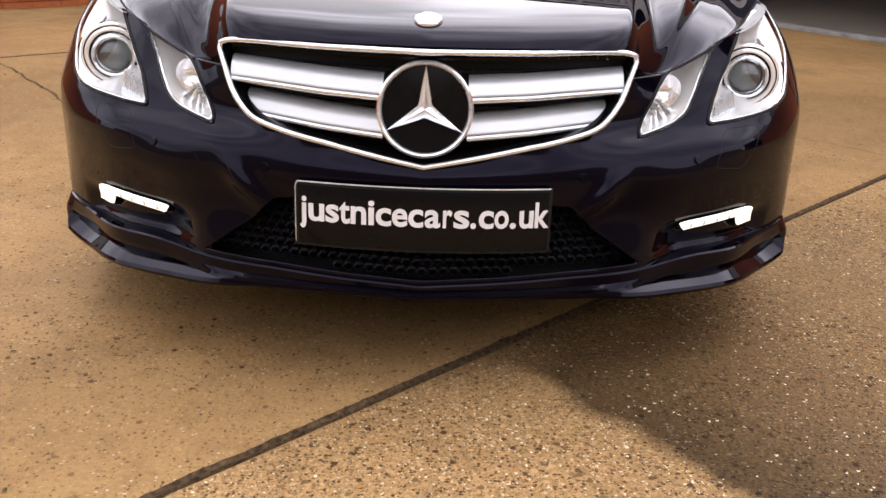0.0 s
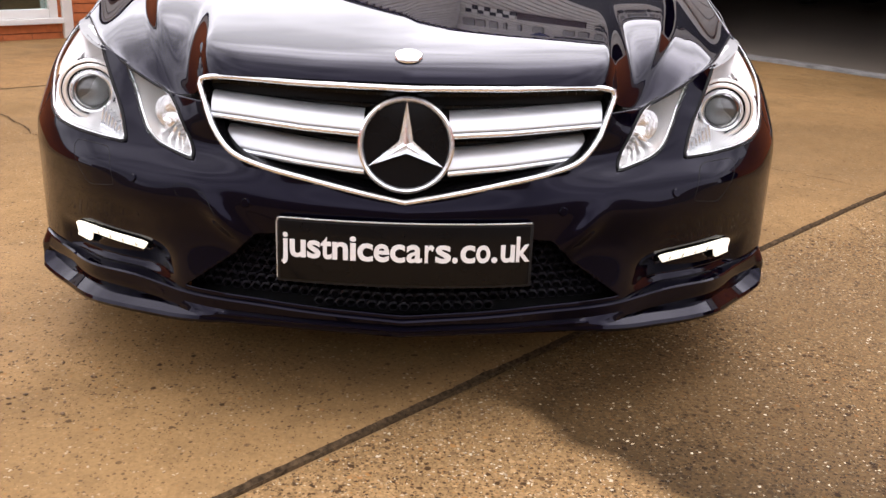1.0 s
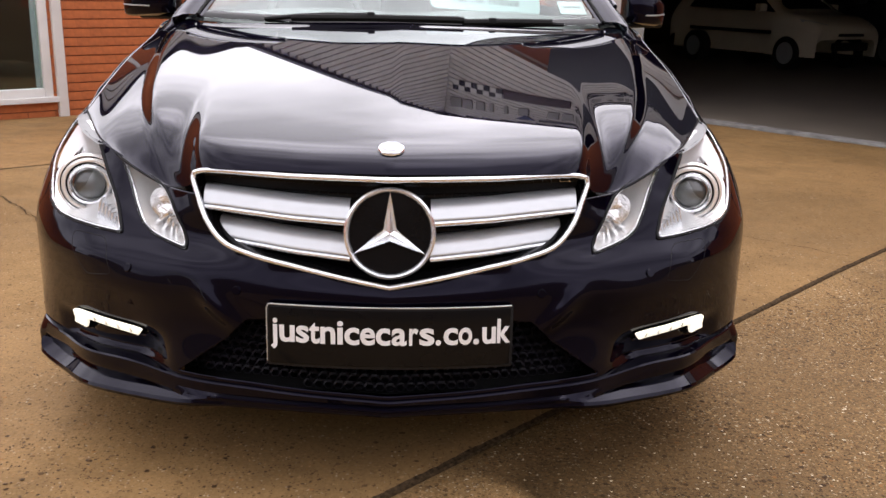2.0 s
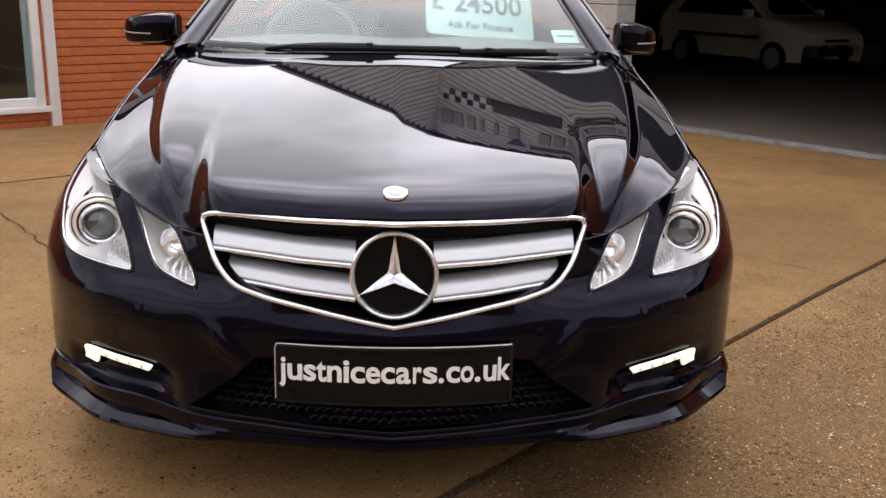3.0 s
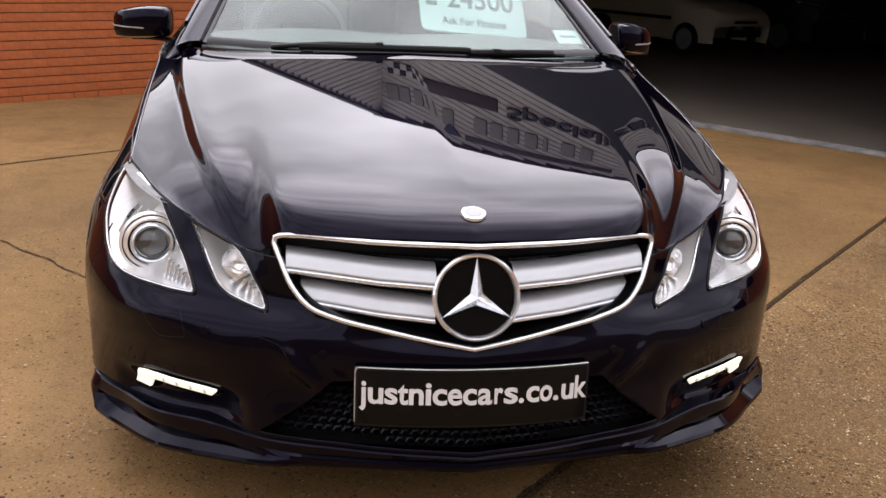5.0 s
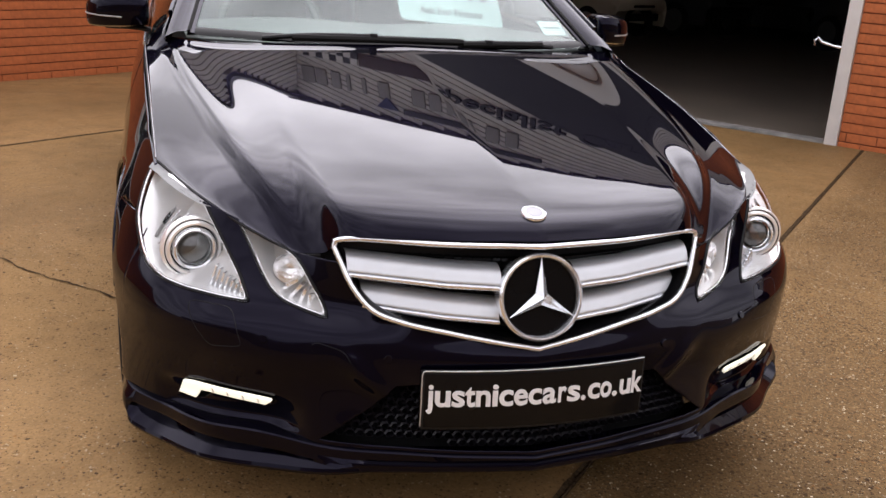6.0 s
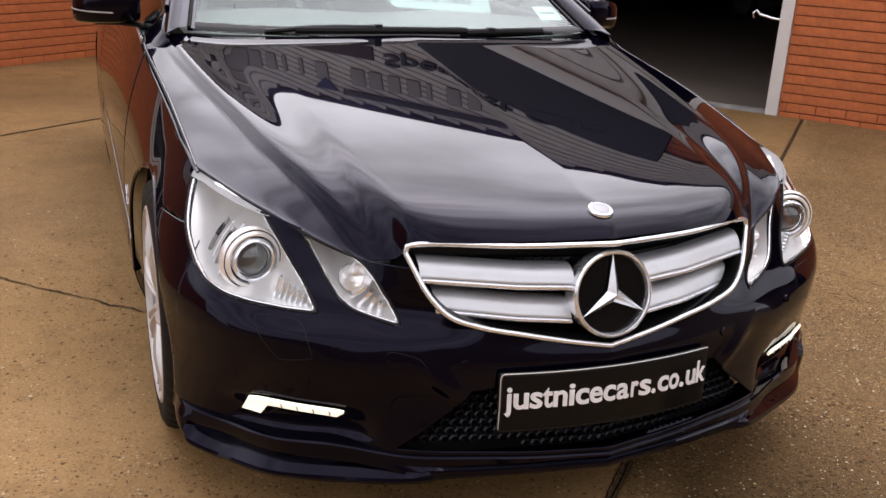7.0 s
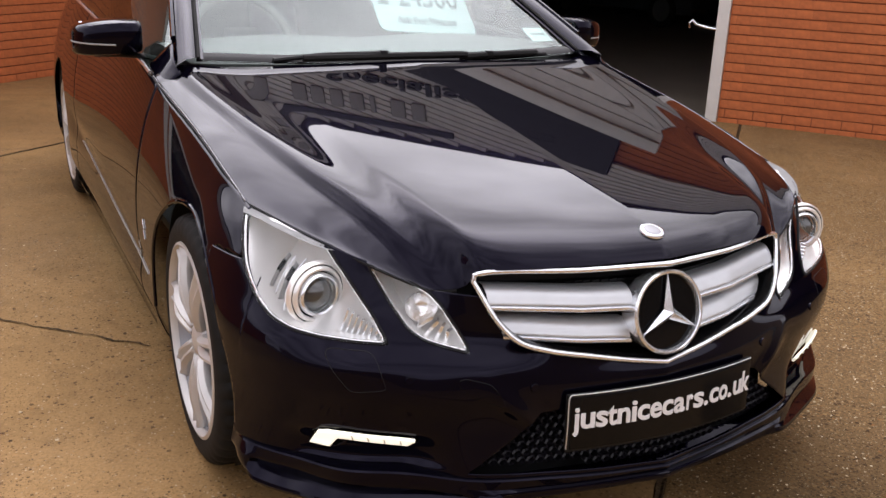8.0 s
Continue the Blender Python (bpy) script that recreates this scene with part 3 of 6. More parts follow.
# garage front: from the corner to the right; opening 2.35 to 5.81 along it
GF, OPEN0, OPEN1, OPEN_H = 11.0, 2.35, 5.81, 2.65
DOOR = (OPEN0, OPEN1 + 0.10, -0.5, OPEN_H)
wall_garage = wall_core("wall_garage", "orange-red brick garage front with a wide open doorway", V, CORNER, GF, -0.25, 3.6, [DOOR])
brick_wall(wall_garage, V, CORNER, GF, -0.105, 3.44, [(1.98, OPEN1 + 0.10, -0.5, 3.15), (1.66, OPEN1 - 0.24, 3.1, 3.7)], (5.9, 9.4, -0.2, 1.4))
mG = board_at(V, CORNER)

# concrete footing that shows under the brickwork
footing = part("footing", box_bm((OPEN1 + 0.10, -0.07, -0.2), (GF, 0.004, -0.112), 0.012, mG), SILL)
tagged(footing, "pale concrete footing along the brick garage front", "trim", kind="structure")

# pale painted block pier at the left of the doorway
pier = root("block_pier", "pale painted blockwork pier beside the garage doorway", "pier", mG, kind="structure")
for i in range(12):
    box = box_bm((1.985, -0.012, -0.12 + i * 0.225 + 0.004), (OPEN0 + 0.012, 0.26, -0.12 + (i + 1) * 0.225 - 0.004), 0.006)
    part("block", box, BLOCK, pier, smooth=False)

# door jamb and head, white
jamb = root("door_1", "white-painted timber frame of the open garage doorway", "door frame", mG, kind="structure")
part("jamb", box_bm((OPEN1, -0.03, -0.13), (OPEN1 + 0.095, 0.15, OPEN_H), 0.006), WHITE_PAINT, jamb)
part("head", box_bm((OPEN0, -0.03, OPEN_H - 0.1), (OPEN1, 0.15, OPEN_H), 0.006), WHITE_PAINT, jamb)
hook = part("door_handle", tube_bm([(OPEN1 + 0.005, 0.13, 0.66), (OPEN1 - 0.10, 0.14, 0.67), (OPEN1 - 0.19, 0.14, 0.69), (OPEN1 - 0.22, 0.13, 0.72), (OPEN1 - 0.24, 0.12, 0.70), (OPEN1 - 0.235, 0.12, 0.66)], 0.012, n=8), CHROME, jamb, "small chrome door handle")

# threshold strip of the doorway
sill = part("threshold", box_bm((OPEN0 + 0.014, 0.10, -0.2), (OPEN1, 0.24, -0.066), 0.012, mG), SILL)
tagged(sill, "worn pale concrete threshold of the garage doorway", "threshold", kind="structure")

# boarded front above the doorway
gable = root("boarded_front", "pale grey boarded front above the garage doorway with sign lettering", "cladding", mG, kind="structure")
part("shutter_box", box_bm((1.98, -0.03, OPEN_H), (OPEN1 + 0.1, 0.12, 3.00), 0.006), TRIM_GREY, gable)
for i in range(3):
    part("slat", box_bm((1.98, -0.05, OPEN_H + 0.008 + i * 0.115), (OPEN1 + 0.1, -0.03, OPEN_H + (i + 1) * 0.115), 0.006, segments=1), BOARD, gable, smooth=False)
part("fascia", box_bm((1.7, -0.09, 3.00), (OPEN1 + 0.1, 0.1, 3.13), 0.006), WHITE_PAINT, gable, "white fascia board")
# added black panel: stands for the doorway's dark band mirrored in the bonnet
part("dark_band_panel", box_bm((1.68, -0.075, 3.135), (OPEN1 - 0.25, 0.05, 3.63), 0.004), SIGN_BLACK, gable, "black panel added for the dark band mirrored in the bonnet")


def rake(r):
    """Height of the sloping roof line along the garage front."""
    return max(5.08 - 0.20 * r, 4.05)


bm = bmesh.new()
g = np.array([[(r, y, z) for y, z in ((0.24, 2.85), (0.012, 2.85), (0.012, rake(r)), (0.24, rake(r)))] for r in np.linspace(0, GF, 60)])
part("backing", grid_bm(g, bm=bm), TRIM_GREY, gable, smooth=False)
for i in range(22):
    z = 3.635 + i * 0.062
    end = GF if z + 0.062 < 4.05 else (5.08 - z - 0.05) / 0.20
    part("board", box_bm((0.0, -0.05, z), (end, 0.012, z + 0.054), 0.004, segments=1), BOARD, gable, smooth=False)
for i in range(3):
    part("board", box_bm((OPEN1 - 0.24, -0.05, 3.447 + i * 0.062), (GF, 0.012, 3.501 + i * 0.062), 0.004, segments=1), BOARD, gable, smooth=False)
part("coping", tube_bm([(r, 0.08, rake(r) + 0.03) for r in np.linspace(-0.1, GF + 0.1, 60)], 0.17, 0.035, n=8), ROOF_FELT, gable)
tilt_sign = Matrix.Rotation(math.atan(0.20), 4, "Y")
text_mesh("lettering", "Specialist Cars", 0.135, 2.75, SIGN_BLACK, pose(3.62, -0.06, 3.66) @ tilt_sign, gable, 0.016, 0.02, "black raised lettering")
for i, wdt in enumerate((0.22, 0.17, 0.15, 0.06, 0.06, 0.17, 0.0, 0.19, 0.17, 0.16, 0.17, 0.06, 0.17, 0.16)):
    r = 0.12 + i * 0.245
    if wdt:
        bar = part("letter_bar", box_bm((0.0, -0.07, 0.0), (wdt, -0.045, 0.20), 0.02), SIGN_GREY, gable, "grey raised letter shape")
        bar.matrix_basis = Matrix.Translation((r, 0, rake(r) - 0.45)) @ tilt_sign
# a band of chequers that runs out into a plain dark panel, before the black lettering
for i in range(8):
    for j in range(2):
        square = part("chequer", box_bm((0.0, -0.07, 0.0), (0.11, -0.045, 0.075), 0.003, segments=1), SIGN_BLACK if (i + j) % 2 else WHITE_PAINT, gable, smooth=False)
        square.matrix_basis = Matrix.Translation((0.15 + i * 0.11, 0, rake(0.15 + i * 0.11) - 0.74 + j * 0.075)) @ tilt_sign
panel = part("band_panel", box_bm((0.0, -0.07, 0.0), (1.1, -0.045, 0.15), 0.003), SIGN_BROWN, gable, "dark brown sign band")
panel.matrix_basis = Matrix.Translation((1.04, 0, rake(1.04) - 0.74)) @ tilt_sign
strip_top = part("eaves_panel", box_bm((0.0, -0.07, 0.0), (2.1, -0.045, 0.07), 0.003), SIGN_BLACK, gable, "dark strip under the eaves")
strip_top.matrix_basis = Matrix.Translation((1.75, 0, rake(1.75) - 0.17)) @ tilt_sign
bm = bmesh.new()
tri_v = [bm.verts.new(v) for v in ((0, -0.06, 0.0), (0.34, -0.06, 0.0), (0.17, -0.06, -0.15))]
bm.faces.new(tri_v)
pennant = part("pennant", bm, SIGN_BLUE, gable, "small blue triangle on the boards", smooth=False, solid=0.012)
pennant.matrix_basis = Matrix.Translation((1.36, 0, rake(1.5) - 0.10)) @ tilt_sign

# upper part of the left wing: boarding that steps up to the garage roof
upper = root("left_upper_front", "pale grey boarding over the left wing, rising to the garage", "cladding", mL, kind="structure")


def left_rake(a):
    """Height of the roof line along the left wing."""
    return max(3.25 + 0.67 * (a - LW + 2.75), 3.12)


for i in range(33):
    z = 2.905 + i * 0.062
    a0 = 0.0 if z < 3.05 else LW - 2.75 + (z + 0.05 - 3.25) / 0.67
    part("board", box_bm((a0, -0.05, z), (LW - 0.06, 0.0, z + 0.054), 0.004, segments=1), BOARD, upper, smooth=False)
g = np.array([[(a, y, z) for y, z in ((0.24, 2.9), (0.004, 2.9), (0.004, left_rake(a)), (0.24, left_rake(a)))] for a in np.linspace(0, LW, 90)])
part("backing", grid_bm(g), TRIM_GREY, upper, smooth=False)
part("coping", tube_bm([(a, 0.08, left_rake(a) + 0.03) for a in np.linspace(-0.1, LW, 90)], 0.17, 0.035, n=8), ROOF_FELT, upper)

# window of the left wing: white frame, glass and a corner trim that runs to the ground
window = root("window_1", "white-framed window in the left wing, low sill, dark room behind", "window", mL, kind="structure")
w0, w1, wz0, wz1 = WIN
for a, b, lo, hi in ((w0, w0 + 0.07, wz0, wz1), (w1 - 0.07, w1, wz0, wz1), (w0 + 0.07, w1 - 0.07, wz0, wz0 + 0.07), (w0 + 0.07, w1 - 0.07, wz1 - 0.07, wz1), (w0 + 0.86, w0 + 0.92, wz0 + 0.07, wz1 - 0.07)):
    part("window_frame", box_bm((a, -0.02, lo), (b, 0.06, hi), 0.006), WHITE_PAINT, window)
part("window_sill", box_bm((w0 - 0.06, -0.06, wz0 - 0.045), (w1 + 0.03, 0.08, wz0), 0.006), WHITE_PAINT, window)
for a, b in ((w0 + 0.07, w0 + 0.86), (w0 + 0.92, w1 - 0.07)):
    pane = part("pane", box_bm((a, 0.018, wz0 + 0.07), (b, 0.026, wz1 - 0.07), 0), GLASS, window, smooth=False)
    pane.visible_shadow = False
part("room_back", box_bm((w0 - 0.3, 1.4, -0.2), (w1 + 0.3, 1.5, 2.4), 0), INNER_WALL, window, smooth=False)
post = part("trim", box_bm((LW - 4.515, -0.05, -0.12), (LW - 4.435, 0.02, 2.9), 0.008, mL), WHITE_PAINT)
tagged(post, "white corner trim board standing beside the window", "trim", kind="structure")

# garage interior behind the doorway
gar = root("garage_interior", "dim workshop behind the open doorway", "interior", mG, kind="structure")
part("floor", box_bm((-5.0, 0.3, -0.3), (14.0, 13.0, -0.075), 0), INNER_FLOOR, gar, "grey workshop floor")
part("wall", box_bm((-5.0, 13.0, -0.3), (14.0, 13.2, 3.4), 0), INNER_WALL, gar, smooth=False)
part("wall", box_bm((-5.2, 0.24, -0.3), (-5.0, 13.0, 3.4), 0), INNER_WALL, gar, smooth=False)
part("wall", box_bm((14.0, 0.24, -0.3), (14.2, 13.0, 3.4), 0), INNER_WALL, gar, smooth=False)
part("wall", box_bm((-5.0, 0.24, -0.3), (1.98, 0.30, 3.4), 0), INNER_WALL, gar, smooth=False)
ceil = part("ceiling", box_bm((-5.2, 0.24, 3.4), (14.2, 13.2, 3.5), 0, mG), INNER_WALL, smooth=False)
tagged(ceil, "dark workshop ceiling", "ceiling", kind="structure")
tagged(part("roof", box_bm((-5.3, 0.24, 3.66), (GF + 0.3, 13.2, 3.74), 0, mG), ROOF_FELT, smooth=False), "flat felt roof of the garage", "roof", kind="structure")


# ---- the car: symmetric about x = 0, nose towards -y, standing on z = 0 ----
car = root("car", "dark metallic blue coupe parked on the forecourt, running lights on", "car")
FRONT_AXLE, REAR_AXLE, WHEEL_R, WHEEL_X = 0.85, 3.61, 0.322, 0.885

# plan outline of the nose, from the middle to the wheel arch
PLAN_A = [0, 0.25, 0.42, 0.56, 0.70, 0.80, 0.857, 0.882, 0.888]
PLAN_Y = [0.06, 0.078, 0.125, 0.18, 0.262, 0.36, 0.47, 0.62, 0.80]
PLAN_S = np.concatenate([[0], np.cumsum(np.hypot(np.diff(PLAN_A), np.diff(PLAN_Y)))])
# how far the skin lies inside the plan outline, by height (rows: stations along the outline)
INSET_Z = [0.15, 0.25, 0.36, 0.44, 0.48, 0.52, 0.58, 0.64, 0.70, 0.74]
INSET_S = [0.0, 0.25, 0.43, 0.55, 0.70, 0.85, 1.0, 1.158, 1.34]
INSET = [
    [-0.034, -0.028, 0.002, 0.002, 0.026, 0.04, 0.055, 0.07, 0.085, 0.10],
    [-0.014, -0.008, 0.010, 0.010, 0.024, 0.036, 0.055, 0.08, 0.095, 0.11],
    [-0.018, -0.010, 0.010, 0.005, 0.02, 0.06, 0.068, 0.072, 0.08, 0.09],
    [-0.006, 0.004, 0.006, 0.003, 0.02, 0.055, 0.085, 0.115, 0.13, 0.14],
    [0.0, 0.0, 0.005, 0.0, 0.004, 0.038, 0.08, 0.105, 0.125, 0.14],
    [0.0, 0.0, 0.0, 0.0, 0.0, 0.012, 0.055, 0.09, 0.12, 0.14],
    [0.0, 0.0, 0.0, 0.0, 0.0, 0.004, 0.03, 0.06, 0.105, 0.135],
    [0.02, 0.008, 0.0, 0.0, 0.0, 0.0016, 0.0105, 0.0327, 0.075, 0.116],
    [0.05, 0.010, 0.0, 0.0, 0.0, 0.001, 0.0067, 0.0213, 0.0479, 0.0747],
]
INSET_BY_Z = np.array([smooth1(INSET_Z, row, np.linspace(0.12, 0.76, 129)) for row in INSET])


def step(x, a, b):
    """Rises smoothly from 0 at a to 1 at b."""
    t = np.clip((np.asarray(x, float) - a) / (b - a), 0, 1)
    return t * t * (3 - 2 * t)


def tuck(s, z):
    """How far the bumper's corners lean in towards their foot."""
    return 0.030 * step(s, 0.45, 0.60) * step(-s, -1.00, -0.78) * step(-z, -0.45, -0.22)


def relief(s, z):
    """Hollows and swells of the bumper: a scoop round each running light, a rounded edge on each side of the plate."""
    scoop = 0.012 * step(s, 0.47, 0.55) * step(-s, -0.87, -0.80) * step(z, 0.246, 0.266) * step(-z, -0.335, -0.290)
    swell = 0.016 * np.exp(-(((s - 0.365 - 0.9 * (z - 0.40)) / 0.032) ** 2)) * np.exp(-(((z - 0.385) / 0.042) ** 2))
    return scoop - swell + tuck(s, z)


def nose(s, z, d=0.0):
    """Points of the nose's skin at arc lengths s and heights z (arrays), d inside it."""
    s, z = np.broadcast_arrays(np.asarray(s, float), np.asarray(z, float))
    a, y = smooth1(PLAN_S, PLAN_A, s), smooth1(PLAN_S, PLAN_Y, s)
    e = 1e-3
    ta, ty = smooth1(PLAN_S, PLAN_A, s + e) - a, smooth1(PLAN_S, PLAN_Y, s + e) - y
    k = np.hypot(ta, ty)
    nx, ny = ty / k, -ta / k
    cols = smooth1(INSET_S, INSET_BY_Z, s.ravel())
    q = np.clip((z.ravel() - 0.12) / 0.005, 0, 127.999)
    i = q.astype(int)
    r = np.arange(len(i))
    inset = (cols[r, i] * (1 - q + i) + cols[r, i + 1] * (q - i)).reshape(s.shape) + relief(s, z) + d
    return np.stack([a - nx * inset, y - ny * inset, z], axis=-1)


# outlines on the nose, as (arc length, height)
MAIN_LAMP = [(1.125, 0.722), (1.06, 0.672), (0.985, 0.61), (0.945, 0.578), (0.90, 0.556), (0.84, 0.54), (0.775, 0.530), (0.70, 0.523), (0.628, 0.519),
             (0.665, 0.567), (0.715, 0.617), (0.755, 0.655), (0.793, 0.690), (0.86, 0.700), (0.95, 0.712), (1.05, 0.722)]
SIDE_LAMP = [(0.690, 0.667), (0.662, 0.633), (0.625, 0.586), (0.585, 0.543), (0.55, 0.525), (0.505, 0.513), (0.452, 0.502), (0.478, 0.545), (0.512, 0.59), (0.541, 0.614), (0.60, 0.637)]
FOG = [(0.556, 0.306), (0.578, 0.294), (0.64, 0.300), (0.705, 0.306), (0.742, 0.280), (0.785, 0.275), (0.803, 0.284), (0.79, 0.314), (0.768, 0.331), (0.715, 0.334), (0.64, 0.328), (0.562, 0.321)]
INTAKE = [(-0.01, 0.233), (0.15, 0.237), (0.30, 0.245), (0.455, 0.250), (0.40, 0.291), (0.345, 0.331), (0.30, 0.376), (-0.01, 0.392)]
GRILLE = [(-0.01, 0.458), (0.10, 0.476), (0.20, 0.494), (0.295, 0.512), (0.36, 0.532), (0.405, 0.572), (0.428, 0.62), (0.438, 0.662), (0.42, 0.69), (-0.01, 0.70)]
HOOD_EDGE_S = [0.0, 0.437, 0.541, 0.694, 0.791, 1.131, 1.333]
HOOD_EDGE_Z = [0.665, 0.618, 0.619, 0.674, 0.696, 0.733, 0.775]


def hood_edge_z(s):
    return np.interp(s, HOOD_EDGE_S, HOOD_EDGE_Z)


def nose_grid(s0, s1, ns, z0, z1, nz, d=0.0):
    """A grid on the nose; z0 and z1 may be functions of the arc length. Returns points and their (s, t)."""
    s = np.linspace(s0, s1, ns)
    lo = z0(s) if callable(z0) else np.full(ns, z0)
    hi = z1(s) if callable(z1) else np.full(ns, z1)
    t = np.linspace(0, 1, nz)[:, None]
    z = lo + (hi - lo) * t
    ss = np.broadcast_to(s, z.shape)
    return nose(ss, z, d), ss, z


def centre(q):
    return (q[:-1, :-1] + q[1:, :-1] + q[:-1, 1:] + q[1:, 1:]) / 4


def lip_top(s):
    return np.interp(s, [0, 0.14, 0.30, 0.46, 0.54, 0.60, 0.74, 0.86, 1.0, 1.16], [0.224, 0.227, 0.235, 0.239, 0.246, 0.251, 0.250, 0.254, 0.266, 0.272])


def ahead(dy):
    """The arches reach a little further forward of the wheel than behind it."""
    return np.where(np.asarray(dy) < 0, np.asarray(dy) * 0.90, dy)


def snap_arch(bm, r=0.352):
    """Lays the open edge round each wheel on a clean circle."""
    for v in {v for e in bm.edges if e.is_boundary for v in e.verts}:
        for ya in (FRONT_AXLE, REAR_AXLE):
            k = math.hypot(ahead(v.co.y - ya), v.co.z - WHEEL_R)
            if abs(k - r) < 0.012:
                v.co.y, v.co.z = ya + (v.co.y - ya) * r / k, WHEEL_R + (v.co.z - WHEEL_R) * r / k
    return bm


# bumper skin
pts, ss, zz = nose_grid(0.0, 1.16, 291, lip_top, lambda s: np.minimum(hood_edge_z(s), np.where(s > 0.96, 0.645 - 0.0 * s, 0.74)), 131)
keep = ~(inside(MAIN_LAMP, centre(ss), centre(zz)) | inside(SIDE_LAMP, centre(ss), centre(zz)) | inside(FOG, centre(ss), centre(zz))
         | inside(INTAKE, centre(ss), centre(zz)) | inside(GRILLE, centre(ss), centre(zz)))
cc = centre(pts)
arch = np.hypot(ahead(cc[..., 1] - FRONT_AXLE), cc[..., 2] - WHEEL_R) < 0.352
keep &= ~arch
full = both(pts)
keep_full = np.concatenate([keep[:, ::-1], keep], axis=1)


def on_nose(outline, d=0.0, n=None, closed=True, step=0.008, passes=2):
    """Points of a smooth outline on the nose, d inside the skin."""
    o = np.array(outline + outline[:1]) if closed else np.array(outline)
    fine = []
    for p, q in zip(o, o[1:]):
        k = max(2, int(np.hypot(*(q - p)) / step))
        fine += [p + (q - p) * i / k for i in range(k)]
    if not closed:
        fine.append(o[-1])
    fine = np.array(fine)
    for _ in range(passes):
        if closed:
            fine = (np.roll(fine, 1, 0) + 2 * fine + np.roll(fine, -1, 0)) / 4
        else:
            fine[1:-1] = (fine[:-2] + 2 * fine[1:-1] + fine[2:]) / 4
    return nose(fine[:, 0], fine[:, 1], d(fine[:, 1]) if callable(d) else d)


def snap_outlines(bm, outlines, reach=0.0075):
    """Lays the open edges of a grid on the outlines that were cut out of it."""
    rim = np.concatenate([on_nose(o, 0.0, step=0.003) for o in outlines])
    for v in {v for e in bm.edges if e.is_boundary for v in e.verts}:
        side = -1.0 if v.co.x < 0 else 1.0
        d2 = ((rim - np.array([abs(v.co.x), v.co.y, v.co.z])) ** 2).sum(1)
        k = int(np.argmin(d2))
        if d2[k] < reach**2 and abs(v.co.x) > 0.01:
            v.co = Vector((rim[k][0] * side, rim[k][1], rim[k][2]))
    return bm


part("front_bumper", snap_outlines(snap_arch(grid_bm(full, lambda c: keep_full, flip=False)), (MAIN_LAMP, SIDE_LAMP, FOG, INTAKE, GRILLE)), PAINT, car, "glossy dark blue front bumper", solid=0.003)


def patch_bm(outline, d, step=0.006, passes=2):
    """The part of the nose's surface inside an outline, d inside the skin, with its rim laid on the outline."""
    o = np.array(outline)
    rim = on_nose(outline, d, passes=passes, step=0.004)
    bm = bmesh.new()
    s0, s1, z0, z1 = o[:, 0].min(), o[:, 0].max(), o[:, 1].min(), o[:, 1].max()
    ns, nz = max(6, int((s1 - s0) / step)), max(6, int((z1 - z0) / step))
    g, gs, gz = nose_grid(s0, s1, ns, z0, z1, nz, d)
    keep_in = inside(outline, centre(gs), centre(gz))
    grid_bm(g, lambda c: keep_in, bm=bm)
    rv = np.array([rim[i] for i in range(len(rim))])
    for v in {v for e in bm.edges if e.is_boundary for v in e.verts}:
        k = np.argmin(((rv - np.array(v.co)) ** 2).sum(1))
        v.co = Vector(rv[k])
    bmesh.ops.remove_doubles(bm, verts=bm.verts, dist=1e-5)
    return bm


def mirror_bm(bm):
    for v in bm.verts:
        v.co.x = -v.co.x
    bmesh.ops.reverse_faces(bm, faces=bm.faces)
    return bm


def sided(bm, side):
    return bm if side > 0 else mirror_bm(bm)


def bowl_bm(outline, d0, d1, shrink=0.85, lean=0.0):
    """A bowl behind an outline: a wall going in and a floor."""
    bm = bmesh.new()
    o = np.array(outline)
    c = o.mean(0)
    k = len(on_nose(outline, d0))
    rings = []
    low = o[:, 1].min()
    for f, k2 in ((0.98, 0.05), (0.97, 0.3), (0.95, 0.6), (shrink, 1.0), (shrink * 0.55, 1.0)):
        ring = on_nose([tuple(c + (p - c) * f) for p in o], lambda z, q=k2: d0 + (d1 - d0 + lean * (z - low)) * q)
        idx = np.linspace(0, len(ring), k, endpoint=False).astype(int)
        rings.append([bm.verts.new(ring[i]) for i in idx])
    for r, q in zip(rings, rings[1:]):
        for j in range(k):
            bm.faces.new((r[j], r[(j + 1) % k], q[(j + 1) % k], q[j]))
    hub = bm.verts.new(nose(c[0], c[1], d1 + lean * (c[1] - low)))
    for j in range(k):
        bm.faces.new((rings[-1][j], rings[-1][(j + 1) % k], hub))
    bmesh.ops.recalc_face_normals(bm, faces=bm.faces)
    return bm


def frame_at(s, z, d):
    """A pose on the nose: local -y points outward along the skin's normal."""
    p = Vector(nose(s, z, d))
    e = 0.01
    ts = Vector(nose(s + e, z, d)) - Vector(nose(s - e, z, d))
    tz = Vector(nose(s, z + e, d)) - Vector(nose(s, z - e, d))
    return p, ts.normalized(), tz.normalized()


